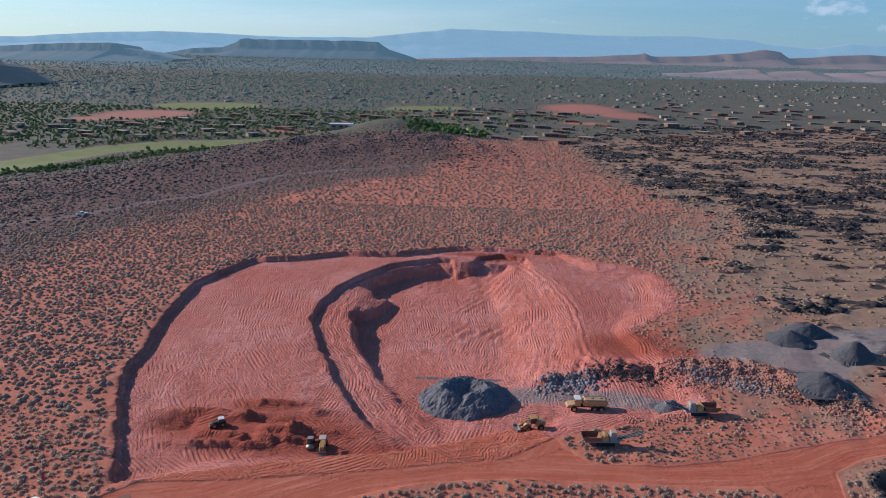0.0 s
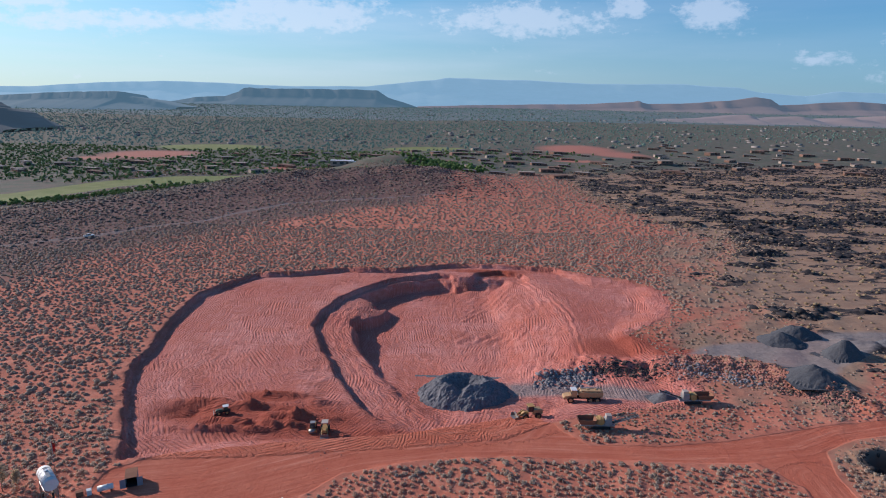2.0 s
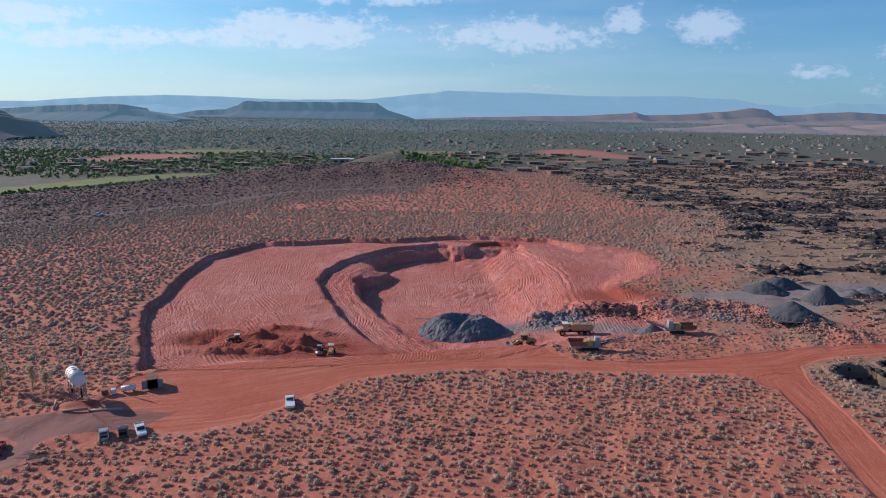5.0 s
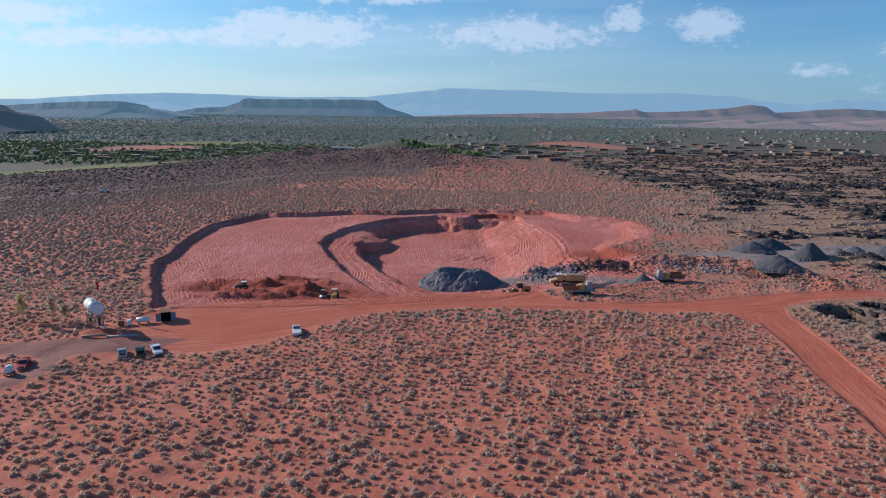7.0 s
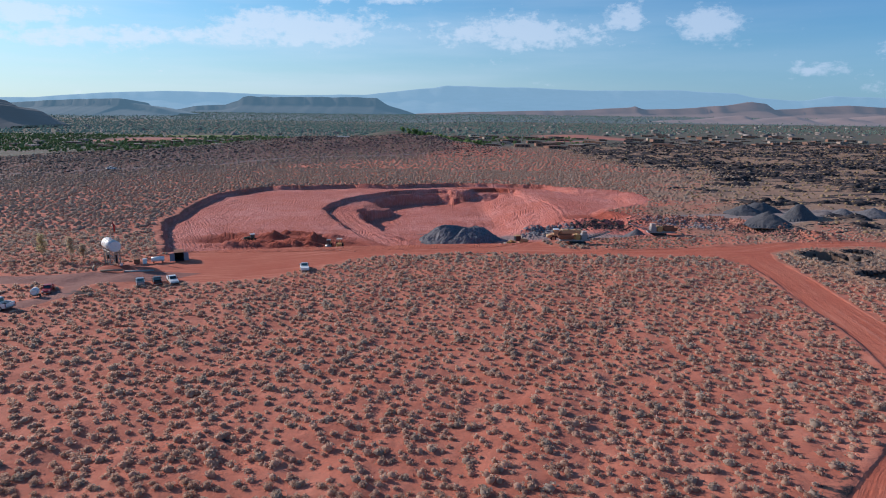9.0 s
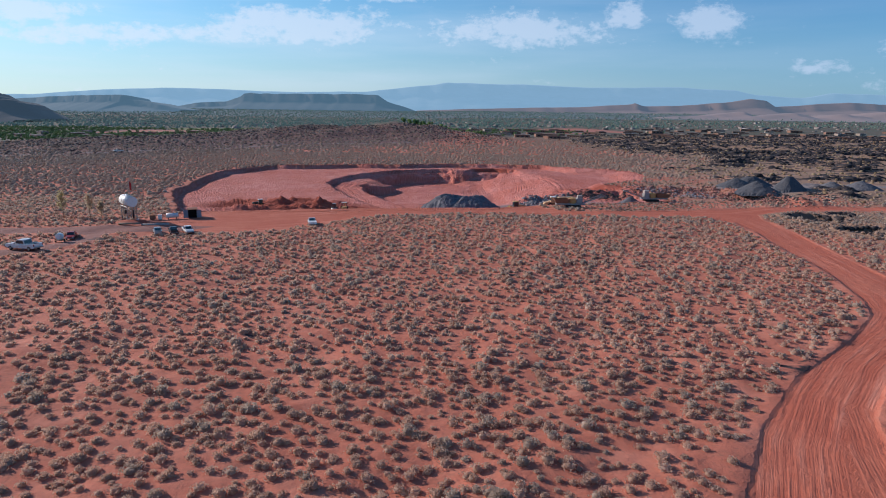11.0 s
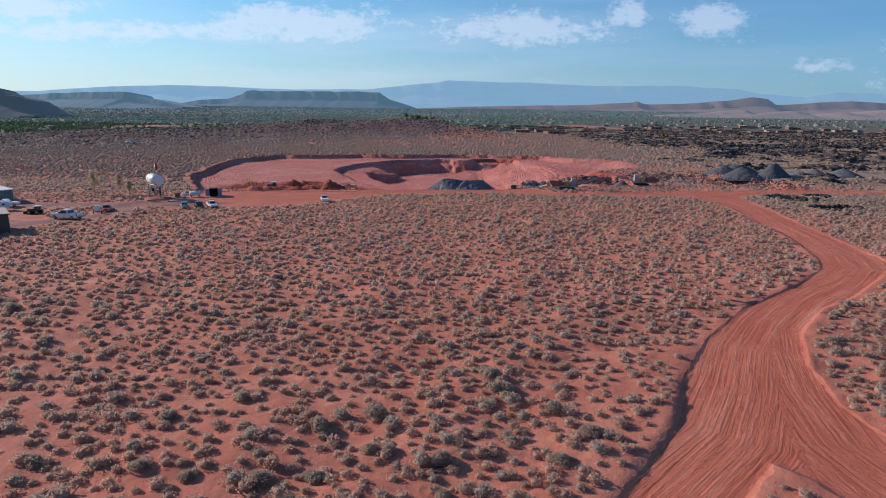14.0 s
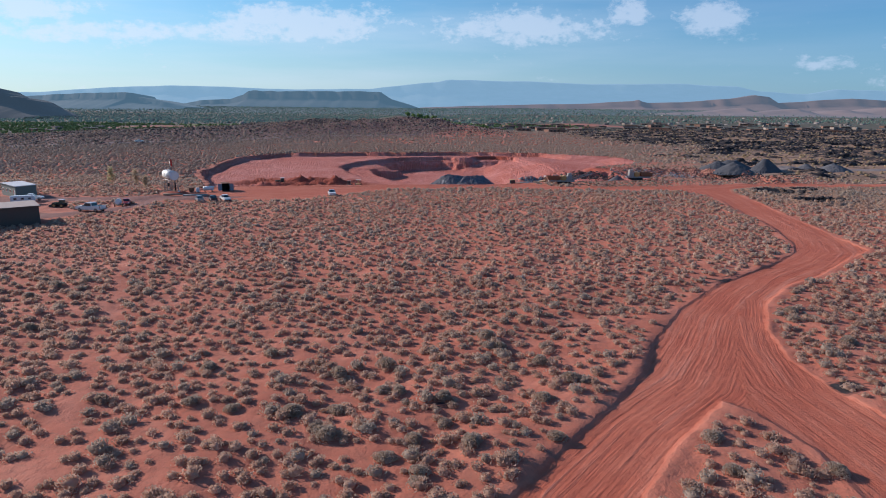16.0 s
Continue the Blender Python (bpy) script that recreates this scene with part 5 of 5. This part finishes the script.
def backhoe(m):
    c = thing("backhoe_loader", m, "yellow backhoe with a cream canopy on posts", "backhoe")
    part("hood", side([(0.5, 0.9), (0.5, 1.6), (2.1, 1.5), (2.2, 0.8)], 1.0, 0, 0.06), M_YELLOW, c)
    part("seat_deck", block(1.5, 1.8, 0.5, (0, -0.5, 0.8), 0.05), M_YELLOW, c)
    part("canopy", block(1.7, 1.9, 0.14, (0, -0.4, 2.6), 0.05), M_ROOF, c, "cream canopy")
    for x in (-0.7, 0.7):
        for y in (-1.2, 0.4):
            part("post", beam((x, y, 1.2), (x, y, 2.65), 0.05), M_DARK, c)
        part("loader_arm", beam((x, 0.4, 1.5), (x, 2.9, 0.5), 0.1), M_YELLOW, c)
        wheel(c, x * 1.35, -0.9, 0.72, 0.45, M_YELLOW)
        wheel(c, x * 1.25, 1.7, 0.5, 0.32, M_YELLOW)
    part("bucket", side([(2.9, 0.15), (2.9, 0.8), (3.0, 0.8), (3.05, 0.3), (3.7, 0.2), (3.7, 0.12)], 2.1, 0, 0), M_STEEL, c)
    part("boom", side([(-1.4, 1.0), (-1.6, 2.6), (-1.8, 2.6), (-1.7, 0.9)], 0.25, 0, 0.03), M_YELLOW, c)
    return c


def elevated_tank(m):
    c = thing("water_tank", m, "white elevated steel water tank on a leg frame", "tank")
    t = part("tank", tube(1.3, 6.2, (0, 3.1, 5.0), (90, 0, 0), 36, 0.12), M_WHITE, c)
    part("manhole", tube(0.35, 0.3, (0, 0.6, 6.22), sides=14), M_WHITE, t)
    part("catwalk", block(0.6, 4.2, 0.06, (0, 0, 6.29), 0.01), M_STEEL, t)
    for y in (-2.0, -0.6, 0.8, 2.0):
        part("strap", tube(1.33, 0.08, (0, y, 5.0), (90, 0, 0), 36, 0.01), M_STEEL, t)
    for x in (-1.1, 1.1):
        for y in (-2.2, 0.0, 2.2):
            part("leg", beam((x, y, -0.1), (x, y, 4.1), 0.1), M_STEEL, c)
        part("brace", beam((x, -2.2, 0.3), (x, 0.0, 3.4), 0.05), M_STEEL, c)
        part("brace", beam((x, 0.0, 3.4), (x, 2.2, 0.3), 0.05), M_STEEL, c)
        part("sill", beam((x, -2.4, 3.65), (x, 2.4, 3.65), 0.11), M_STEEL, c)
        part("foot_frame", block(0.5, 0.5, 0.7, (x, -2.4, -0.1), 0.04), M_WHITE, c, "white painted footing")
    for y in (-2.2, 0.0, 2.2):
        part("cross_brace", beam((-1.1, y, 0.4), (1.1, y, 3.3), 0.05), M_STEEL, c)
        part("cross_brace", beam((1.1, y, 0.4), (-1.1, y, 3.3), 0.05), M_STEEL, c)
    part("outlet", tube(0.18, 2.0, (0.2, -2.5, 0.9), sides=12), M_DARK, c)
    part("valve_box", block(0.5, 0.6, 0.9, (-1.2, -1.2, 2.0), 0.04), M_DARK, c)
    return c


def flag_pole(m):
    c = thing("flag_pole", m, "tall thin pole with a limp red flag", "flagpole")
    part("pole", tube(0.06, 8.6, sides=10, bevel=0.01, tip=0.04), M_STEEL, c)
    bm = bmesh.new()
    cols = [[bm.verts.new((0.06 + 0.12 * i, 0.1 * math.sin(i * 1.9 + j * 0.3), 8.3 - 0.3 * j - 0.16 * i)) for j in range(7)] for i in range(5)]
    for a, b in zip(cols, cols[1:]):
        for j in range(6):
            bm.faces.new((a[j], a[j + 1], b[j + 1], b[j]))
    bmesh.ops.solidify(bm, geom=bm.faces, thickness=0.012)
    part("flag", bm, M_FLAGRED, c)
    return c


def storage_shed(m):
    c = thing("storage_container", m, "steel storage shed with its double doors open", "shed")
    for s in (-1, 1):
        part("side_wall", block(0.08, 4.4, 2.5, (s * 1.3, 0, 0.1), 0.01), M_BLUEDOOR, c)
        part("door", block(1.25, 0.07, 2.35, (s * 1.92, -2.28, 0.15), 0.02), M_BLUEDOOR, c, "open blue-grey steel door leaf")
        part("skid", block(0.2, 4.4, 0.14, (s * 0.9, 0, -0.04), 0.02), M_DARK, c)
    part("back_wall", block(2.6, 0.08, 2.5, (0, 2.16, 0.1), 0.01), M_DARK, c)
    part("floor_plate", block(2.6, 4.3, 0.08, (0, 0, 0.08), 0.01), M_DARK, c)
    part("roof", side([(-2.3, 2.6), (-2.3, 2.66), (0, 2.78), (2.3, 2.66), (2.3, 2.6)], 2.8, 0, 0.01), M_RUST, c, "rusty pinkish roof sheet")
    return c


def fuel_tank(m):
    c = thing("fuel_tank", m, "white horizontal fuel tank on steel saddles", "tank")
    t = part("tank", tube(0.62, 3.0, (-1.5, 0, 0.95), (0, 90, 0), 26, 0.08), M_WHITE, c)
    part("filler", tube(0.12, 0.25, (0.4, 0, 1.52), sides=10), M_STEEL, t)
    for x in (-1.0, 1.0):
        part("saddle", block(0.2, 1.0, 0.5, (x, 0, -0.02), 0.02), M_DARK, c)
    return c


def small_box(name, m, size, material, label, category):
    c = thing(name, m, label, category)
    part("case", block(*size, (0, 0, 0.08), 0.05), material, c)
    part("lid", block(size[0] * 1.04, size[1] * 1.04, 0.07, (0, 0, 0.08 + size[2]), 0.02), material, c)
    part("skid", block(size[0] * 0.9, size[1] * 0.9, 0.1, (0, 0, -0.01), 0.02), M_DARK, c)
    return c


def tank_trailer(m):
    c = thing("tank_trailer", m, "small trailer with a round white poly tank", "trailer")
    part("tank", tube(0.75, 1.5, (0, 0.75, 1.25), (90, 0, 0), 24, 0.2), M_WHITE, c)
    part("deck", block(1.6, 2.2, 0.1, (0, 0, 0.5), 0.02), M_RUST, c)
    part("drawbar", beam((0, 1.0, 0.5), (0, 2.2, 0.4), 0.05), M_DARK, c)
    part("drawbar_leg", beam((0, 2.1, -0.02), (0, 2.1, 0.45), 0.04), M_DARK, c)
    for x in (-0.85, 0.85):
        wheel(c, x, 0, 0.36, 0.22)
    return c


def cabin(name, m, sx, sy, h, wall, roof, label, windows=3):
    """A low flat-roofed building, its long front towards -y."""
    c = thing(name, m, label, "building")
    part("wall", block(sx, sy, h + 0.3, (0, 0, -0.3), 0.02), wall, c)
    part("roof", side([(-sy / 2 - 0.25, h), (-sy / 2 - 0.25, h + 0.16), (sy / 2 + 0.25, h + 0.3), (sy / 2 + 0.25, h + 0.12)], sx + 0.5, 0, 0.02), roof, c)
    part("fascia", block(sx + 0.54, 0.05, 0.2, (0, -sy / 2 - 0.27, h - 0.02), 0), wall, c)
    for k in range(windows):
        x = (k - (windows - 1) / 2) * sx / max(windows, 1)
        w = part("window", block(1.2, 0.06, 1.0, (x, -sy / 2 - 0.01, 1.1), 0.01), M_PALEROOF, c)
        part("pane", block(1.04, 0.03, 0.84, (x, -sy / 2 - 0.045, 1.18), 0), M_GLASS, w)
    if windows:
        d = part("door", block(0.95, 0.06, 2.05, (sx * 0.42, -sy / 2 - 0.01, 0.0), 0.01), M_PALEROOF, c)
        part("handle", block(0.05, 0.06, 0.12, (sx * 0.42 - 0.35, -sy / 2 - 0.06, 1.0), 0.01), M_STEEL, d)
    return c


def camp_trailer(m):
    c = thing("travel_trailer", m, "long white travel trailer parked in the yard", "trailer")
    b = part("body", side([(-3.6, 0.6), (-3.7, 2.6), (-3.4, 2.8), (3.2, 2.8), (3.7, 2.2), (3.6, 0.6)], 2.3, 0, 0.1), M_WHITE, c)
    for s in (-1, 1):
        for y in (-2.2, 0.0, 2.0):
            part("window", block(0.03, 0.9, 0.6, (s * 1.16, y, 1.5), 0), M_GLASS, b)
        wheel(c, s * 1.0, -0.6, 0.38, 0.24)
        wheel(c, s * 1.0, 0.3, 0.38, 0.24)
    part("drawbar", beam((0, 3.5, 0.6), (0, 4.7, 0.5), 0.06), M_DARK, c)
    part("jack", beam((0, 4.6, -0.02), (0, 4.6, 0.55), 0.05), M_DARK, c)
    return c


def thin_tree(m, h, material, label, seed):
    """A slight upright tree: tapered trunk, limbs and sparse leaf sprays."""
    r = np.random.RandomState(seed)
    c = thing("young_tree", m, label, "tree")
    part("trunk", tube(0.09, h * 0.8, (0, 0, -0.1), sides=8, bevel=0, tip=0.03), M_WOOD, c)
    limbs, vs, fs = [], [], []
    for i in range(16):
        z = h * (0.22 + 0.6 * i / 16)
        a = r.uniform(0, 6.28)
        l = h * 0.26 * (1.1 - i / 20)
        tip = (math.cos(a) * l * 0.5, math.sin(a) * l * 0.5, z + l)
        limbs.append(beam((0, 0, z), tip, 0.022, 5))
        for _ in range(46):
            s = r.uniform(0.25, 1.1)
            p = np.array([tip[0] * s, tip[1] * s, z + l * s]) + r.normal(0, 0.24, 3)
            d = r.normal(0, 1, (2, 3)) * 0.17
            n = len(vs)
            vs += [p, p + d[0], p + d[1]]
            fs.append((n, n + 1, n + 2))
    part("limbs", join(*limbs), M_WOOD, c)
    bm = bmesh.new()
    pts = [bm.verts.new(v) for v in vs]
    for f in fs:
        bm.faces.new([pts[i] for i in f])
    part("crown", bm, material, c)
    return c


# ---- the yard by the water tank ----
elevated_tank(ground_at(-70.9, 102.9, 45, 0.06, 0.88))
flag_pole(ground_at(-73.5, 108.5))
storage_shed(ground_at(-59.6, 108.9, 25, 0.04, 0.74))
fuel_tank(ground_at(-62.9, 106.0, 28, 0.03, 0.85))
small_box("generator", ground_at(-65.2, 104.9, 32, 0.02, 0.85), (0.9, 1.0, 1.1), M_WHITE, "white portable generator beside the fuel tank", "generator")
small_box("tool_chest", ground_at(-66.5, 104.2, 32, 0.02, 0.85), (1.4, 0.9, 0.9), M_RUST, "rusty brown steel tool chest", "chest")
pickup("pickup_truck", ground_at(-57.9, 88.8, 31, 0.0, 0.74), M_SILVER, "silver crew-cab pickup parked on red dirt", group="parked pickups")
pickup("pickup_truck", ground_at(-55.2, 89.8, 30, 0.0, 0.75), M_BLACKPAINT, "black crew-cab pickup with an empty bed", group="parked pickups")
pickup("pickup_truck", ground_at(-52.7, 90.7, 215, 0.0, 0.76), M_WHITE, "white pickup parked nose out", group="parked pickups")
pickup("utility_truck", ground_at(-30.6, 102.6, 17, 0.0, 0.84), M_WHITE, "white utility truck with a service body", crew=False, box=True)
pickup("pickup_truck", ground_at(-73.6, 73.2, 78, 0.0, 1.02), M_WHITE, "long white crew-cab pickup beside the asphalt", topper=False, group="parked pickups")
pickup("pickup_truck", ground_at(-71.9, 83.6, 205, 0.0, 0.72), M_REDPAINT, "red pickup with a trailer behind it", group="parked pickups")
pickup("pickup_truck", ground_at(-182.5, 301.5, -42, 0.05, 0.85), M_WHITE, "white pickup on a stony track below the ridge", group="parked pickups")
tank_trailer(ground_at(-71.6, 79.8, 20, 0.0, 0.85))
pickup("pickup_truck", ground_at(-94.5, 85.6, -62, 0.0, 0.8), M_WHITE, "white pickup beside the grey-green office", group="parked pickups")
camp_trailer(ground_at(-93.5, 81.5, -60, 0.0, 0.62))
cabin("workshop", ground_at(-81.2, 58.6, 42, 0.0), 11, 7, 3.1, M_BROWNWALL, M_ROOF, "dark brown flat-roofed workshop with a tan roof", 0)
cabin("site_office", ground_at(-104.3, 95.3, -38, 0.0, 0.85), 12, 5, 3.1, M_GREENWALL, M_PALEROOF, "grey-green modular site office with a pale roof", 4)
cabin("store_shed", ground_at(-101.5, 79.5, -35, 0.0), 5, 4, 2.4, M_GREENWALL, M_PALEROOF, "small grey-green store shed", 1)
dozer(ground_at(-83.6, 79.0, 95, 0.0, 0.55))["label"] = "dark green tractor parked at the edge of the asphalt"


def log_rail(m, length, radius, label, material):
    c = thing("timber_rail", m, label, "timber")
    part("log", tube(radius, length, (0, 0, radius * 0.8), (0, 90, 0), 12, 0.03), material, c)
    return c


log_rail(ground_at(-70.2, 96.9, 12), 4.3, 0.2, "weathered timber edging beside the asphalt", M_WOOD)
log_rail(ground_at(-65.8, 97.8, 11), 5.6, 0.2, "second length of weathered timber edging", M_CONCRETE)
log_rail(ground_at(-71.8, 97.2, 118), 4.0, 0.2, "short thick timber post lying on the dirt", M_WOOD)
M_YELLOWLEAF = leafy("yellow_leaves", (0.44, 0.37, 0.2), (0.56, 0.48, 0.28))
M_DRYLEAF = leafy("bare_twigs", (0.5, 0.39, 0.26), (0.62, 0.5, 0.36))
thin_tree(ground_at(-87.0, 105.0), 6.8, M_YELLOWLEAF, "slim young tree with yellow-green leaves", 3)
thin_tree(ground_at(-81.0, 105.0), 6.2, M_DRYLEAF, "slim young tree with thin dry foliage", 5)
thin_tree(ground_at(-79.0, 106.0), 4.2, M_DRYLEAF, "small bare young tree", 8)

# ---- machines at the quarry ----
wheel_loader(ground_at(17.0, 143.5, 105, 0.0, 0.92))
water_truck(ground_at(31.2, 152.2, 92, 0.0, 0.95))
crusher(ground_at(31.6, 134.2, -88, 0.0, 0.8), "yellow and rust jaw crusher with a raised conveyor")
crusher(ground_at(56.0, 147.2, 95, 0.0, 0.8), "grey jaw crusher with a white control cab")
dozer(ground_at(-53.7, 138.2, 115, 0.0, 0.62))
roller(ground_at(-31.7, 132.0, 186, 0.0, 0.72))
backhoe(ground_at(-28.9, 131.6, 188, 0.0, 0.85))


def heap(name, m, rx, ry, h, material, label, seed, dents=0, cell=0.6, crater=False):
    """A loose heap at its angle of repose, with dents dug out of the top."""
    r = np.random.RandomState(seed)
    nx = int(2.2 * rx / cell)
    g = np.linspace(-1.15, 1.15, nx)
    X, Y = np.meshgrid(g, g)
    d = np.hypot(X, Y) + 0.05 * rolling(X * rx, Y * ry, 7, seed % 20) + 0.02 * rolling(X * rx, Y * ry, 2.2, (seed + 4) % 20)
    z = np.minimum(h * 1.1, h * 1.9 * (1.02 - d)) if crater else np.minimum(h * 1.02, h * 1.22 * (1.02 - d)) if dents else h * (1.0 - d)
    if crater:
        z = z - h * 0.75 * np.exp(-((X - 0.04) ** 2 + (Y - 0.12) ** 2) / 0.1) - h * 0.4 * np.exp(-((X + 0.1) ** 2 / 0.012 + (Y + 0.3) ** 2 / 0.05))
        z = z + 0.16 * rolling(X * rx, Y * ry, 2.6, 4) + 0.09 * r.normal(0, 1, X.shape)
    for _ in range(dents):
        a, q = r.uniform(0, 6.28), r.uniform(0.05, 0.45)
        e = np.hypot(X - math.cos(a) * q, Y - math.sin(a) * q) / r.uniform(0.14, 0.3)
        z = z + (r.uniform(-0.75, 0.35)) * h * 0.5 * np.exp(-e ** 2)
    z = z + 0.05 * rolling(X * rx, Y * ry, 1.6, (seed + 9) % 20)
    z = np.where(d > 1.03, -0.4, z)
    v = np.stack([X.ravel() * rx, Y.ravel() * ry, z.ravel()], 1)
    f = [(j * nx + i, j * nx + i + 1, (j + 1) * nx + i + 1, (j + 1) * nx + i) for j in range(nx - 1) for i in range(nx - 1)]
    me = bpy.data.meshes.new(name)
    me.from_pydata(v.tolist(), [], f)
    me.materials.append(material)
    ob = new(name, me)
    ob.matrix_basis = m
    return tagged(ob, label, "gravel heap")


heap("gravel_mound", ground_at(2.0, 157.0, 0, 0.0), 12.0, 10.2, 4.3, M_PILE, "large dark grey crushed-rock heap with a dented top", 5, 2, 0.35, True)
heap("gravel_mound", ground_at(98.5, 189.5), 7.0, 6.0, 3.4, M_CINDER, "black cinder heap in the gravel yard", 7)
heap("gravel_mound", ground_at(106.0, 195.0), 7.5, 5.0, 3.6, M_CINDER, "black cinder heap with a dug face", 8, 3)
heap("gravel_mound", ground_at(92.0, 160.5), 6.6, 6.0, 3.5, M_CINDER, "pointed black cinder heap at the yard's edge", 9)
heap("gravel_mound", ground_at(111.5, 179.5, 25), 6.5, 4.6, 4.2, M_CINDER, "steep black cinder heap", 10, 2)
heap("gravel_mound", ground_at(140.0, 187.0), 6.5, 5.5, 3.2, M_PILE, "grey gravel heap at the far end of the yard", 11)
heap("gravel_mound", ground_at(131.0, 188.0), 5.5, 4.5, 2.6, M_PILE, "low grey gravel heap", 12, 3)
heap("gravel_mound", ground_at(51.5, 151.5, 15), 3.6, 2.8, 2.2, M_PILE, "small grey product heap under the conveyor", 13)

# ---- houses of the valley ----
M_ADOBE = plain("adobe_plaster", (0.25, 0.145, 0.105), 0.9, wear=0.2, scale=0.2)
M_STUCCO = plain("pale_stucco", (0.4, 0.32, 0.26), 0.9, wear=0.2, scale=0.2)
M_DARKROOF = plain("grey_roof", (0.22, 0.19, 0.18), 0.9, wear=0.2, scale=0.2)


def house(m, w, d, h, wall, roof, label, wing=True):
    c = thing("house", m, label, "house", "houses of the valley town")
    part("wall", block(w, d, h + 1.0, (0, 0, -1.0), 0.05), wall, c)
    part("roof", block(w + 0.8, d + 0.8, 0.45, (0, 0, h), 0.05), roof, c)
    if wing:
        part("wing", block(w * 0.5, d * 0.8, h * 0.8 + 1.0, (w * 0.55, -d * 0.35, -1.0), 0.05), wall, c)
        part("wing_roof", block(w * 0.5 + 0.7, d * 0.8 + 0.7, 0.4, (w * 0.55, -d * 0.35, h * 0.8), 0.05), roof, c)
    for k in (-0.3, 0.0, 0.28):
        part("window", block(w * 0.16, 0.12, h * 0.42, (w * k, -d / 2 - 0.04, h * 0.3), 0), M_GLASS, c)
    return c


def town():
    r = np.random.RandomState(21)
    kinds = [house(pose(0, 0, 0), 20, 12, 4.2, M_ADOBE, M_DARKROOF, "low adobe house with a flat grey roof"), house(pose(0, 0, 0), 26, 14, 4.6, M_ADOBE, M_ADOBE, "long brown flat-roofed house among trees"),
             house(pose(0, 0, 0), 18, 12, 5.0, M_STUCCO, M_DARKROOF, "pale stucco house with a light roof"), house(pose(0, 0, 0), 22, 12, 4.4, M_ADOBE, M_STUCCO, "adobe house with a pale roof edge", False)]
    spots = []
    for cx, cy, n, sx, sy in ((-250, 720, 30, 70, 45), (-110, 745, 22, 60, 40), (-40, 690, 7, 22, 12), (45, 740, 12, 26, 45), (80, 640, 5, 18, 14), (170, 780, 14, 60, 60), (340, 830, 20, 70, 70), (520, 800, 12, 70, 60), (-340, 600, 14, 40, 25), (-420, 650, 14, 60, 40), (300, 1050, 10, 90, 60), (-60, 860, 16, 90, 40), (80, 900, 10, 60, 50), (420, 930, 14, 90, 60)):
        for _ in range(n * 4):
            x, y = cx + r.normal(0, sx), cy + r.normal(0, sy)
            if y < 610 or any(math.hypot((x - a) / c, (y - b) / d) < 1.0 for a, b, c, d in BARE + GREENS) or inside(np.array([x]), np.array([y]), FAIRWAY)[0] > -14 or any(math.hypot(x - a, (y - b) * 0.8) < 27 for a, b in spots) or math.hypot((x + 75) / 62, (y - 655) / 34) < 0.9:
                continue
            spots.append((x, y))
            n -= 1
            if n <= 0:
                break
    for i, (x, y) in enumerate(spots):
        k = kinds[r.choice(4, p=[0.34, 0.26, 0.2, 0.2])]
        copy_thing(k, ground_at(x, y, r.uniform(-40, 40), 0.0, r.uniform(0.48, 0.72)))
    for k in kinds:
        for o in list(k.children_recursive) + [k]:
            bpy.data.objects.remove(o)
    house(ground_at(-125, 662, 5), 24, 10, 4.5, M_STUCCO, M_PALEROOF, "white house on the rise behind the ridge")
    # the far town, too small to tell house from house
    n = 900
    x = r.uniform(-0.74, 0.72, n)
    y = 1050 + 2900 * r.beta(1.2, 1.6, n)
    x = x * y
    ok = (x < 0.35 * y) | (y < 2100)
    v, f = ICO_1
    cube = np.array([(-1, -0.6, -0.4), (1, -0.6, -0.4), (1, 0.6, -0.4), (-1, 0.6, -0.4), (-1, -0.6, 0.45), (1, -0.6, 0.45), (1, 0.6, 0.45), (-1, 0.6, 0.45)])
    tri = np.array([(0, 1, 5), (0, 5, 4), (1, 2, 6), (1, 6, 5), (2, 3, 7), (2, 7, 6), (3, 0, 4), (3, 4, 7), (4, 5, 6), (4, 6, 7)])
    strew("distant_town", [(cube, tri)], x[ok], y[ok], r.uniform(3, 7, ok.sum()), r, M_TOWN, "distant pale houses of the valley town", "houses", 0.0)


k_town = Mat("town_plaster", 0.9)
k_town.color(k_town.mix(k_town.island, (0.12, 0.1, 0.09), (0.32, 0.28, 0.26)))
M_TOWN = k_town.m
town()
